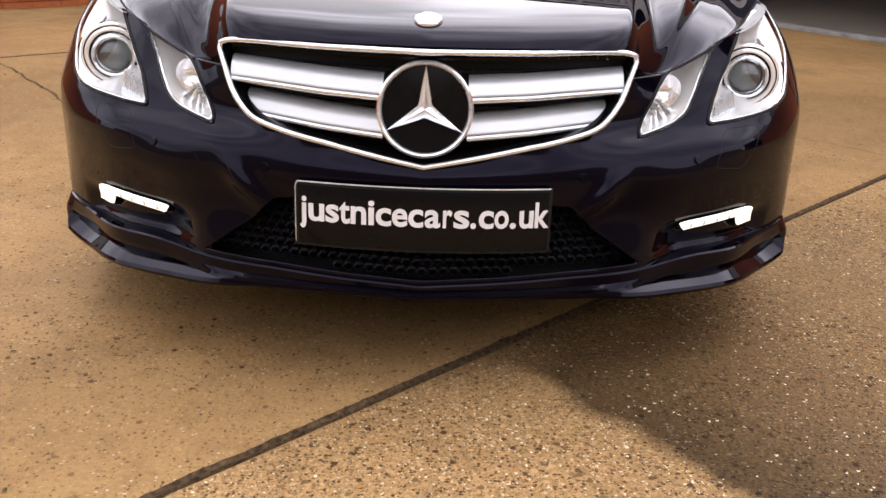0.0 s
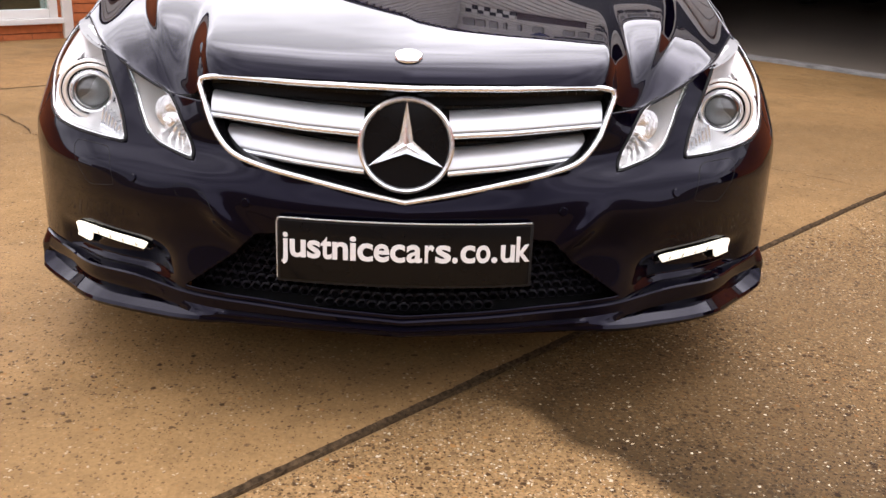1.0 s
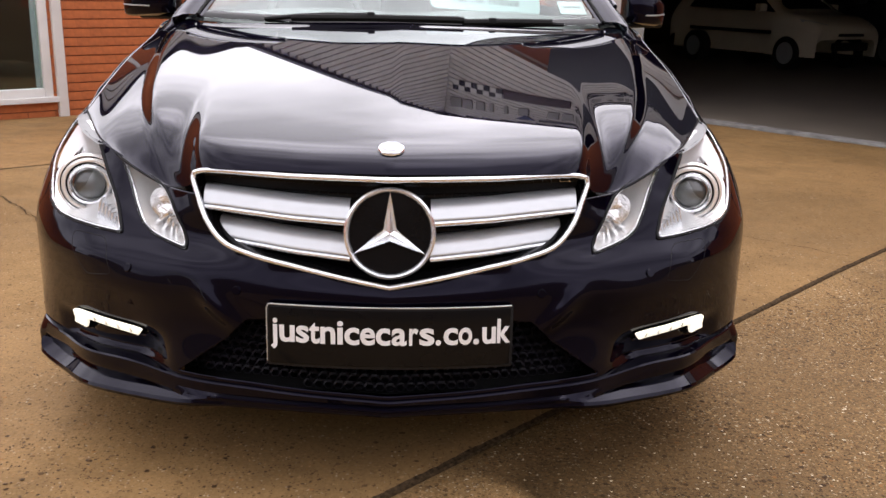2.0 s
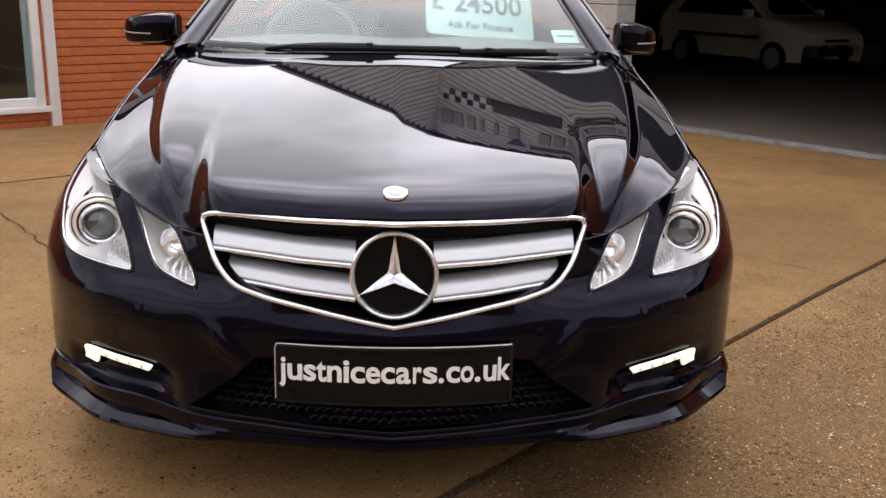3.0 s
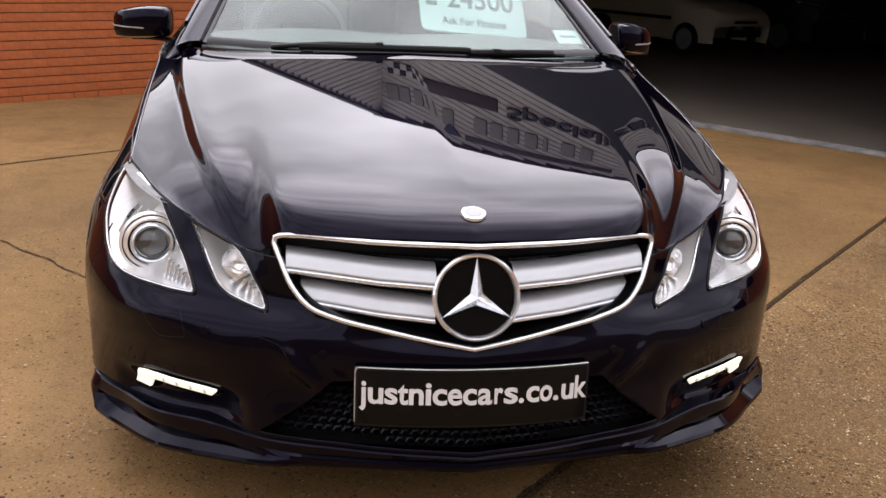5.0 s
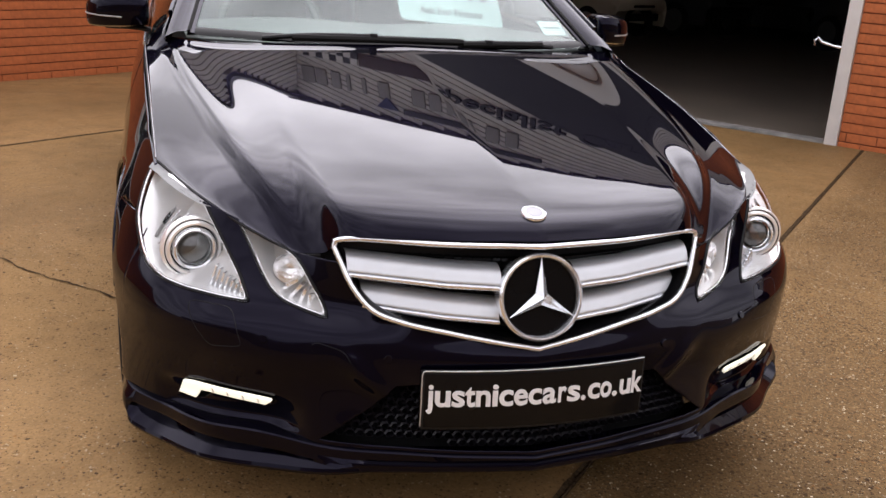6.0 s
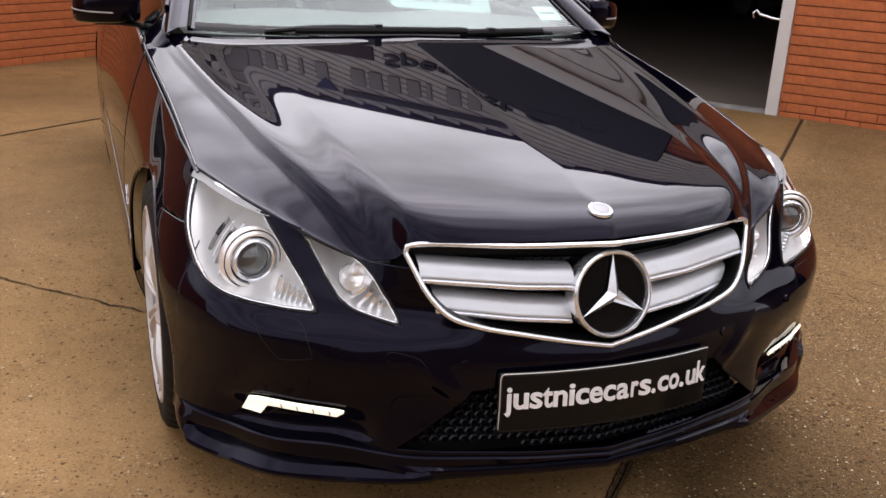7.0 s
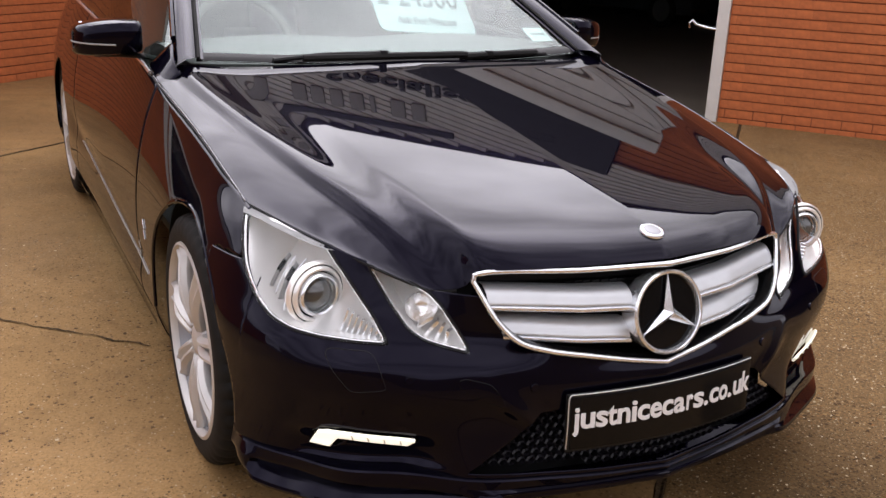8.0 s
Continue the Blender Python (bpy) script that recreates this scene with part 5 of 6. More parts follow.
bm = bmesh.new()
mid_v = bm.verts.new((0, -0.016, 0))
for k in range(3):
    w = math.pi / 2 + k * 2 * math.pi / 3
    tip = bm.verts.new((0.083 * math.cos(w), -0.002, 0.083 * math.sin(w)))
    l = bm.verts.new((0.0155 * math.cos(w + math.pi / 3), -0.001, 0.0155 * math.sin(w + math.pi / 3)))
    r = bm.verts.new((0.0155 * math.cos(w - math.pi / 3), -0.001, 0.0155 * math.sin(w - math.pi / 3)))
    bm.faces.new((mid_v, l, tip))
    bm.faces.new((mid_v, tip, r))
bmesh.ops.remove_doubles(bm, verts=bm.verts, dist=1e-5)
bmesh.ops.recalc_face_normals(bm, faces=bm.faces)
part("emblem_spokes", bm, CHROME, emb, "three chrome spokes", smooth=False, solid=0.004)

# show plate, bowed round the bumper
def bowed(ob):
    """Bends a mesh of the plate back towards its ends."""
    for v in ob.data.vertices:
        v.co.y += 0.46 * v.co.x**2
    return ob


def strip_bm(lo, hi, bevel, cuts=24):
    """A long box cut into short lengths, so that it can be bowed."""
    bm = box_bm(lo, hi, bevel)
    for k in range(1, cuts):
        x = lo[0] + (hi[0] - lo[0]) * k / cuts
        bmesh.ops.bisect_plane(bm, geom=bm.verts[:] + bm.edges[:] + bm.faces[:], plane_co=(x, 0, 0), plane_no=(1, 0, 0))
    return bm


def lettering(name, layout, height, mat, m, parent, bold, depth, label):
    """A line of letters, each stretched between its own two ends: (character, from, to) in metres."""
    bm = bmesh.new()
    for char, x0, x1 in layout:
        ob = text_mesh("tmp_letter", char, height, x1 - x0, mat, Matrix(), None, bold, depth)
        me = ob.data
        me.transform(Matrix.Translation(((x0 + x1) / 2, 0, 0)))
        bm.from_mesh(me)
        bpy.data.objects.remove(ob)
        bpy.data.meshes.remove(me)
    ob = part(name, bm, mat, parent, label, smooth=False)
    ob.matrix_basis = m
    return ob


plate = bowed(part("show_plate", strip_bm((-0.2525, -0.006, -0.066), (0.2525, 0.006, 0.066), 0.005), BLACK, car, "black bowed show plate with white lettering"))
plate.matrix_basis = Matrix.Translation((0.002, 0.042, 0.357)) @ Matrix.Rotation(radians(-3), 4, "X")
bowed(part("plate_face", strip_bm((-0.246, -0.0085, -0.0585), (0.246, -0.006, 0.0595), 0.001), BLACK_GLOSS, plate, "gloss black face"))
rim_pts = [(-0.2515, 0.025, -0.058), (-0.2515, 0.022, 0.0), (-0.2515, 0.022, 0.056), (-0.2485, 0.0215, 0.0635)] + [(x, 0.46 * x * x - 0.0065, 0.0655) for x in np.linspace(-0.244, 0.248, 30)]
part("plate_edge", tube_bm(rim_pts, 0.0014, n=6, up=(0, 1, 0)), SILVER, plate, "pale line along the plate's left and top edges")
LETTER_PX = 0.001222
LETTER_ENDS = "j 552 564 u 567 593 s 595 617 t 617 635 n 636 661 i 664 674 c 676 701 e 702 727 c 728 752 a 754 779 r 783 798 s 800 825 . 827 836 c 840 864 o 865 888 . 890 900 u 905 928 k 930 953".split()
LETTERS = [(c, (float(x0) - 751) * LETTER_PX, (float(x1) - 751) * LETTER_PX) for c, x0, x1 in zip(LETTER_ENDS[::3], LETTER_ENDS[1::3], LETTER_ENDS[2::3])]
bowed(lettering("plate_lettering", LETTERS, 0.050, WHITE_PRINT, pose(0.0, -0.0095, -0.010), plate, 0.022, 0.0008, "bold white lettering"))

# sides: wings, doors and quarters, with the wheel arches cut out of them
SIDE_Y = [0.62, 0.80, 1.0, 1.33, 1.6, 2.5, 3.5, 4.2, 4.62]
SIDE_W = [0.883, 0.888, 0.888, 0.888, 0.890, 0.893, 0.893, 0.855, 0.76]
TOP_Z = [0.737, 0.775, 0.815, 0.862, 0.905, 0.935, 0.955, 0.955, 0.93]
TOP_A = [0.770, 0.783, 0.795, 0.807, 0.808, 0.805, 0.785, 0.735, 0.66]


def flank(y, t):
    """Points of the car's side at y; t runs from the sill (0) to the waistline (1)."""
    y, t = np.broadcast_arrays(np.asarray(y, float), np.asarray(t, float))
    w, zt, at = smooth1(SIDE_Y, SIDE_W, y), smooth1(SIDE_Y, TOP_Z, y), smooth1(SIDE_Y, TOP_A, y)
    z = 0.165 + (zt - 0.165) * t
    h = np.clip((z - 0.45) / (zt - 0.45), 0, 1)
    a = w - (w - at) * h**2.4
    a = a - 0.05 * np.clip((0.32 - z) / 0.155, 0, 1) ** 2
    crease = 0.40 + 0.065 * (y - 1.2)
    a = a - 0.010 * np.exp(-((z - crease + 0.04) / 0.05) ** 2) * np.clip((y - 1.15) / 0.3, 0, 1) * np.clip((3.3 - y) / 0.3, 0, 1)
    return np.stack([a, y, z], axis=-1)


def off_arch(c, r=0.352):
    ok = np.ones(c.shape[:2], bool)
    for ya in (FRONT_AXLE, REAR_AXLE):
        ok &= np.hypot(ahead(c[..., 1] - ya), c[..., 2] - WHEEL_R) > r
    return ok


# front wing: ahead of the axle it follows the nose, behind it the flank, faired into each other
wing_y = np.linspace(0.40, 1.405, 202)
wing_top = smooth1([0.30, 0.39, 0.63, 0.80, 1.0, 1.33, 1.6], [0.665, 0.696, 0.737, 0.775, 0.815, 0.862, 0.905], wing_y)
WING = np.zeros((110, 202, 3))
WING_S = np.zeros((110, 202))
fine_s = np.linspace(0.75, 1.335, 240)
for i, t in enumerate(np.linspace(0, 1, 110)):
    z_row = 0.165 + (wing_top - 0.165) * t
    at_nose, at_s = np.zeros(202), np.full(202, 9.0)
    for j in range(int(np.searchsorted(wing_y, 0.90))):
        curve = nose(fine_s, np.full(240, z_row[j]))
        at_nose[j], at_s[j] = np.interp(wing_y[j], curve[:, 1], curve[:, 0]), np.interp(wing_y[j], curve[:, 1], fine_s)
    behind = flank(wing_y, (z_row - 0.165) / (smooth1(SIDE_Y, TOP_Z, wing_y) - 0.165))[:, 0]
    w = np.clip((wing_y - 0.70) / 0.16, 0, 1)
    w = w * w * (3 - 2 * w)
    row = at_nose * (1 - w) + behind * w
    for _ in range(60):
        row[1:-1] = (row[:-2] + 2 * row[1:-1] + row[2:]) / 4
    WING[i] = np.stack([row, wing_y, z_row], axis=-1)
    WING_S[i] = at_s
WC = centre(WING)
WING_KEEP = off_arch(WC) & ~inside(MAIN_LAMP, centre(WING_S), WC[..., 2]) & ((WC[..., 1] > 0.618) | (WC[..., 2] > 0.6475)) & (centre(WING_S) > 0.945) & ((centre(WING_S) > 1.125) | (WC[..., 2] < np.interp(centre(WING_S), [0.793, 0.86, 0.95, 1.05, 1.125], [0.690, 0.700, 0.712, 0.722, 0.722]))) & ((WC[..., 1] > 0.7) | (WC[..., 2] > 0.5))
for side in (1, -1):
    wing = part("front_wing", sided(snap_outlines(snap_arch(grid_bm(WING, lambda c: WING_KEEP)), (MAIN_LAMP,)), side), PAINT, car, "glossy dark blue front wing", solid=0.003)
    part("wheel_arch_liner", sided(grid_bm(np.array([[(a, FRONT_AXLE + 0.356 * math.cos(w) * (1.11 if math.cos(w) < 0 else 1.0), WHEEL_R + 0.356 * math.sin(w)) for w in np.linspace(-0.5, math.pi + 0.5, 40)] for a in (0.60, 0.845)])), side), BLACK, wing)
    rim_line = []
    for w in np.linspace(-0.10, math.pi * 0.86, 60):
        y_w, z_w = FRONT_AXLE + 0.352 * math.cos(w) * (1.11 if math.cos(w) < 0 else 1.0), WHEEL_R + 0.352 * math.sin(w)
        flat = (WING[..., 1] - y_w) ** 2 + (WING[..., 2] - z_w) ** 2
        rim_line.append((WING[np.unravel_index(np.argmin(flat), flat.shape)][0] - 0.002, y_w, z_w))
    part("arch_lip", sided(tube_bm(spline(rim_line[::6] + rim_line[-1:], 60), 0.006, 0.005, n=8, up=(1, 0, 0)), side), PAINT, wing)
    yy, tt = np.meshgrid(np.linspace(1.413, 2.90, 76), np.linspace(0.06, 1, 60))
    door = part("door", sided(grid_bm(flank(yy, tt)), side), PAINT, car, "glossy dark blue coupe door", solid=0.01)
    hp = flank(2.76, 0.89)
    part("door_handle", sided(tube_bm([(hp[0] - 0.004, 2.64, hp[2]), (hp[0] + 0.038, 2.665, hp[2]), (hp[0] + 0.046, 2.75, hp[2] + 0.004), (hp[0] + 0.038, 2.835, hp[2] + 0.008), (hp[0] - 0.004, 2.86, hp[2] + 0.009)], 0.008, 0.012, n=8), side), CHROME, door, "chrome-topped door handle")
    yy, tt = np.meshgrid(np.linspace(1.40, 3.26, 60), np.linspace(-0.03, 0.062, 8))
    sill_g = flank(yy, tt)
    sill_g[..., 0] += 0.012
    part("side_sill", sided(grid_bm(sill_g), side), PAINT, car, "dark blue side sill")
    yy, tt = np.meshgrid(np.linspace(2.908, 4.60, 112), np.linspace(0, 1, 90))
    part("rear_quarter", sided(snap_arch(grid_bm(flank(yy, tt), off_arch)), side), PAINT, car, "glossy dark blue rear quarter", solid=0.003)
    part("wheel_arch_liner", sided(grid_bm(np.array([[(a, REAR_AXLE + 0.356 * math.cos(w) * (1.11 if math.cos(w) < 0 else 1.0), WHEEL_R + 0.356 * math.sin(w)) for w in np.linspace(-0.5, math.pi + 0.5, 40)] for a in (0.58, 0.86)])), side), BLACK, car)
    sill_pts = [(float(flank(y, (z - 0.165) / (smooth1(SIDE_Y, TOP_Z, np.array(y)) - 0.165))[0]) + 0.002, y, z) for y, z in [(yy_, 0.268 + 0.0655 * yy_ + 0.02 * max(0.0, 1.35 - yy_)) for yy_ in np.linspace(1.29, 2.74, 30)]]
    part("door_trim", sided(tube_bm(sill_pts, 0.0012, 0.002, n=6), side), SILVER, door, "thin bright trim line low on the door")
    # chrome waist trim and a side badge on the wing
    part("waist_trim", sided(tube_bm([(float(np.interp(y, SIDE_Y, TOP_A)) + 0.001, y, float(np.interp(y, SIDE_Y, TOP_Z)) + 0.004) for y in np.linspace(1.52, 3.5, 40)], 0.005, 0.008, n=6), side), CHROME, car, "thin chrome waist trim")
    bp = flank(1.30, 0.47)
    tag_ob = part("wing_badge", sided(tube_bm([(bp[0] + 0.002, 1.285, bp[2] - 0.03), (bp[0] + 0.002, 1.30, bp[2] - 0.008), (bp[0] + 0.002, 1.29, bp[2]), (bp[0] + 0.002, 1.31, bp[2] + 0.022)], 0.0016, 0.0016, n=6), side), CHROME, wing, "small chrome side badge")

# cowl, windscreen, pillars, roof
cowl_rows = [[(0, 1.37, 0.88), (0.35, 1.38, 0.88), (0.64, 1.41, 0.87)], [(0, 1.42, 0.895), (0.35, 1.43, 0.895), (0.655, 1.455, 0.893)], [(0, 1.47, 0.910), (0.35, 1.48, 0.910), (0.66, 1.50, 0.922)]]
part("cowl", grid_bm(both(sheet(cowl_rows, 30, 12))), BLACK, car, "black plastic cowl under the wipers")
SCR = [[(0, 1.448, 0.918), (0.35, 1.456, 0.922), (0.680, 1.478, 0.934)], [(0, 1.805, 1.098), (0.32, 1.815, 1.098), (0.608, 1.85, 1.108)], [(0, 2.24, 1.310), (0.29, 2.25, 1.306), (0.528, 2.28, 1.286)]]
screen_g = sheet(SCR, 40, 40)
screen = part("windscreen", grid_bm(both(screen_g)), GLASS, car, "clear windscreen reflecting the sky")
screen.visible_shadow = False
frit = np.stack([screen_g[0] + [0, -0.002, -0.002], screen_g[1] + [0, -0.002, 0.004], screen_g[2] + [0, -0.002, 0.002]])
part("screen_border", grid_bm(both(frit)), BLACK_GLOSS, screen, "black printed lower border")
for side in (1, -1):
    edge = screen_g[:, -1]
    outer = spline([(0.744, 1.428, 0.926), (0.670, 1.82, 1.103), (0.584, 2.275, 1.288)], 40)
    g = np.stack([edge + [-0.022, 0.0, 0.004], edge + [0.004, -0.004, 0.010], edge * 0.55 + outer * 0.45 + [0.004, -0.012, 0.014], outer + [0, -0.006, 0.006], outer + [0.008, 0.02, -0.012], outer + [-0.01, 0.06, -0.02]])
    part("screen_pillar", sided(grid_bm(g), side), PAINT, car, "dark blue screen pillar")
    corner = sheet([[(0.800, 1.400, 0.866), (0.808, 1.48, 0.884), (0.806, 1.60, 0.900)], [(0.769, 1.406, 0.888), (0.778, 1.465, 0.909), (0.768, 1.58, 0.942)], [(0.738, 1.412, 0.908), (0.748, 1.45, 0.934), (0.730, 1.56, 0.984)]], 12, 10)
    part("pillar_foot", sided(grid_bm(corner), side), PAINT, car, "dark blue corner between wing and pillar", solid=0.004)
    part("pillar_seal", sided(tube_bm(edge + [-0.006, -0.006, 0.010], 0.006, 0.004, n=6), side), RUBBER, car)
    # side windows
    y = np.linspace(1.56, 3.62, 40)
    base_a, base_z = np.interp(y, SIDE_Y, TOP_A) - 0.008, np.interp(y, SIDE_Y, TOP_Z) + 0.006
    roof_z = np.interp(y, [1.43, 1.82, 2.275, 2.5, 2.9, 3.4, 3.75], [0.93, 1.103, 1.288, 1.325, 1.335, 1.24, 1.03])
    roof_a = np.interp(y, [1.43, 2.275, 2.9, 3.4, 3.75], [0.748, 0.587, 0.575, 0.60, 0.68])
    g = np.stack([np.stack([base_a, y, base_z], 1) * (1 - f) + np.stack([roof_a, y, np.maximum(roof_z, base_z + 0.01)], 1) * f + np.array([0.03 * f * (1 - f), 0, 0]) for f in np.linspace(0, 1, 12)])
    sg = part("side_window", sided(grid_bm(g), side), GLASS, car, "tinted side window")
    sg.visible_shadow = False
    part("window_frame", sided(tube_bm(g[-1] + [0.004, 0, 0.002], 0.009, 0.012, n=6), side), PAINT, car)
ROOF = [[(0, 2.235, 1.312), (0.29, 2.245, 1.308), (0.55, 2.28, 1.288)], [(0, 2.55, 1.376), (0.33, 2.55, 1.366), (0.585, 2.55, 1.328)], [(0, 2.9, 1.385), (0.33, 2.9, 1.376), (0.58, 2.9, 1.330)], [(0, 3.35, 1.325), (0.33, 3.35, 1.316), (0.60, 3.38, 1.25)]]
part("roof", grid_bm(both(sheet(ROOF, 30, 40))), PAINT, car, "dark blue coupe roof", solid=0.02)
REAR = [[(0, 3.34, 1.327), (0.33, 3.34, 1.318), (0.60, 3.37, 1.252)], [(0, 3.7, 1.17), (0.35, 3.7, 1.16), (0.64, 3.72, 1.11)], [(0, 4.02, 1.00), (0.36, 4.02, 0.99), (0.69, 4.03, 0.965)]]
rear_g = part("rear_window", grid_bm(both(sheet(REAR, 30, 24))), GLASS, car, "rear window")
rear_g.visible_shadow = False
BOOT = [[(0, 4.0, 0.995), (0.4, 4.0, 0.985), (0.74, 4.0, 0.945)], [(0, 4.4, 0.985), (0.4, 4.4, 0.98), (0.71, 4.38, 0.945)], [(0, 4.64, 0.975), (0.4, 4.62, 0.97), (0.68, 4.56, 0.93)], [(0, 4.68, 0.80), (0.4, 4.66, 0.80), (0.76, 4.56, 0.78)], [(0, 4.70, 0.60), (0.4, 4.68, 0.60), (0.79, 4.56, 0.60)]]
part("boot_lid", grid_bm(both(sheet(BOOT, 30, 40))), PAINT, car, "dark blue boot lid", solid=0.004)
RB = [[(0, 4.70, 0.60), (0.4, 4.69, 0.60), (0.79, 4.56, 0.60)], [(0, 4.73, 0.50), (0.4, 4.71, 0.50), (0.815, 4.56, 0.50)], [(0, 4.72, 0.35), (0.4, 4.70, 0.35), (0.81, 4.56, 0.35)], [(0, 4.66, 0.20), (0.4, 4.64, 0.20), (0.76, 4.52, 0.18)]]
part("rear_bumper", grid_bm(both(sheet(RB, 30, 24))), PAINT, car, "dark blue rear bumper", solid=0.004)
for side in (1, -1):
    lo = sheet([[(0.48, 4.672, 0.84), (0.62, 4.645, 0.84), (0.735, 4.575, 0.85)], [(0.46, 4.685, 0.72), (0.63, 4.655, 0.72), (0.775, 4.575, 0.74)]], 16, 8)
    part("tail_lamp", sided(grid_bm(lo), side), RED_LENS, car, "red tail lamp", solid=0.01)
part("floor_pan", box_bm((-0.66, 0.42, 0.19), (0.66, 4.5, 0.23), 0.01), BLACK, car, "black underbody")

# wipers
for pts_w, blade in (([(-0.45, 1.412, 0.938), (-0.30, 1.400, 0.952), (-0.10, 1.378, 0.957)], [(-0.36, 1.398, 0.944), (-0.10, 1.376, 0.948), (0.205, 1.392, 0.946)]),
                     ([(0.54, 1.432, 0.936), (0.40, 1.415, 0.944), (0.30, 1.405, 0.946)], [(0.20, 1.402, 0.938), (0.36, 1.412, 0.942), (0.50, 1.428, 0.942)])):
    pts_w, blade = [[(x, y + 0.048, z - 0.005) for x, y, z in line] for line in (pts_w, blade)]
    wiper = part("wiper", tube_bm(spline(pts_w, 16), 0.012, 0.008, n=8), BLACK, car, "black windscreen wiper")
    part("wiper_blade", tube_bm(spline(blade, 20), 0.015, 0.012, n=8), RUBBER, wiper)
    c = Vector(pts_w[2])
    part("wiper_joint", box_bm(c - Vector((0.012, 0.012, 0.01)), c + Vector((0.012, 0.012, 0.010)), 0.004), BLACK, wiper)

# door mirrors
for side in (1, -1):
    rows = []
    for a, y0, y1, zl, zh in ((0.795, 1.69, 1.78, 0.952, 1.010), (0.80, 1.668, 1.80, 0.937, 1.028), (0.84, 1.655, 1.81, 0.930, 1.034), (0.90, 1.665, 1.82, 0.926, 1.031), (0.955, 1.69, 1.825, 0.924, 1.020), (0.985, 1.722, 1.83, 0.927, 1.008), (0.994, 1.75, 1.825, 0.936, 0.994)):
        ring = []
        for w in np.linspace(0, 2 * math.pi, 25):
            cw, sw = math.cos(w), math.sin(w)
            r = (abs(cw) ** 4.5 + abs(sw) ** 4.5) ** (-1 / 4.5)
            ring.append((a, (y0 + y1) / 2 - cw * r * (y1 - y0) / 2, (zl + zh) / 2 + sw * r * (zh - zl) / 2))
        rows.append(ring)
    if side > 0:    # this mirror is turned in a little
        rows = [[(0.795 + (x - 0.795) * 0.76, y, z) for x, y, z in ring] for ring in rows]
    g = np.array([spline([r[j] for r in rows], 24) for j in range(25)]).transpose(1, 0, 2)
    bm = grid_bm(g)
    for ring in (g[0], g[-1]):
        bm.faces.new([bm.verts.new(p) for p in ring[:-1]])
    bmesh.ops.remove_doubles(bm, verts=bm.verts, dist=1e-5)
    bmesh.ops.recalc_face_normals(bm, faces=bm.faces)
    mirror = part("door_mirror", sided(bm, side), PAINT, car, "dark blue door mirror with a slim repeater")
    part("mirror_foot", sided(tube_bm([(0.735, 1.64, 0.915), (0.79, 1.70, 0.922), (0.86, 1.73, 0.926), (0.93, 1.75, 0.925)], 0.02, 0.008, n=10), side), BLACK, mirror)
    part("repeater", sided(tube_bm([(0.795 + (x - 0.795) * (0.76 if side > 0 else 1.0), y, z) for x, y, z in ((0.88, 1.656, 0.962), (0.95, 1.683, 0.963), (0.985, 1.720, 0.965), (0.995, 1.76, 0.966))], 0.0028, 0.0026, n=8), side), SIGN_GREY, mirror, "slim clear repeater lamp")
    part("mirror_glass", sided(box_bm((0.81, 1.812, 0.938), (0.91 if side > 0 else 0.965, 1.822, 1.018), 0.004), side), CHROME, mirror, "mirror glass")

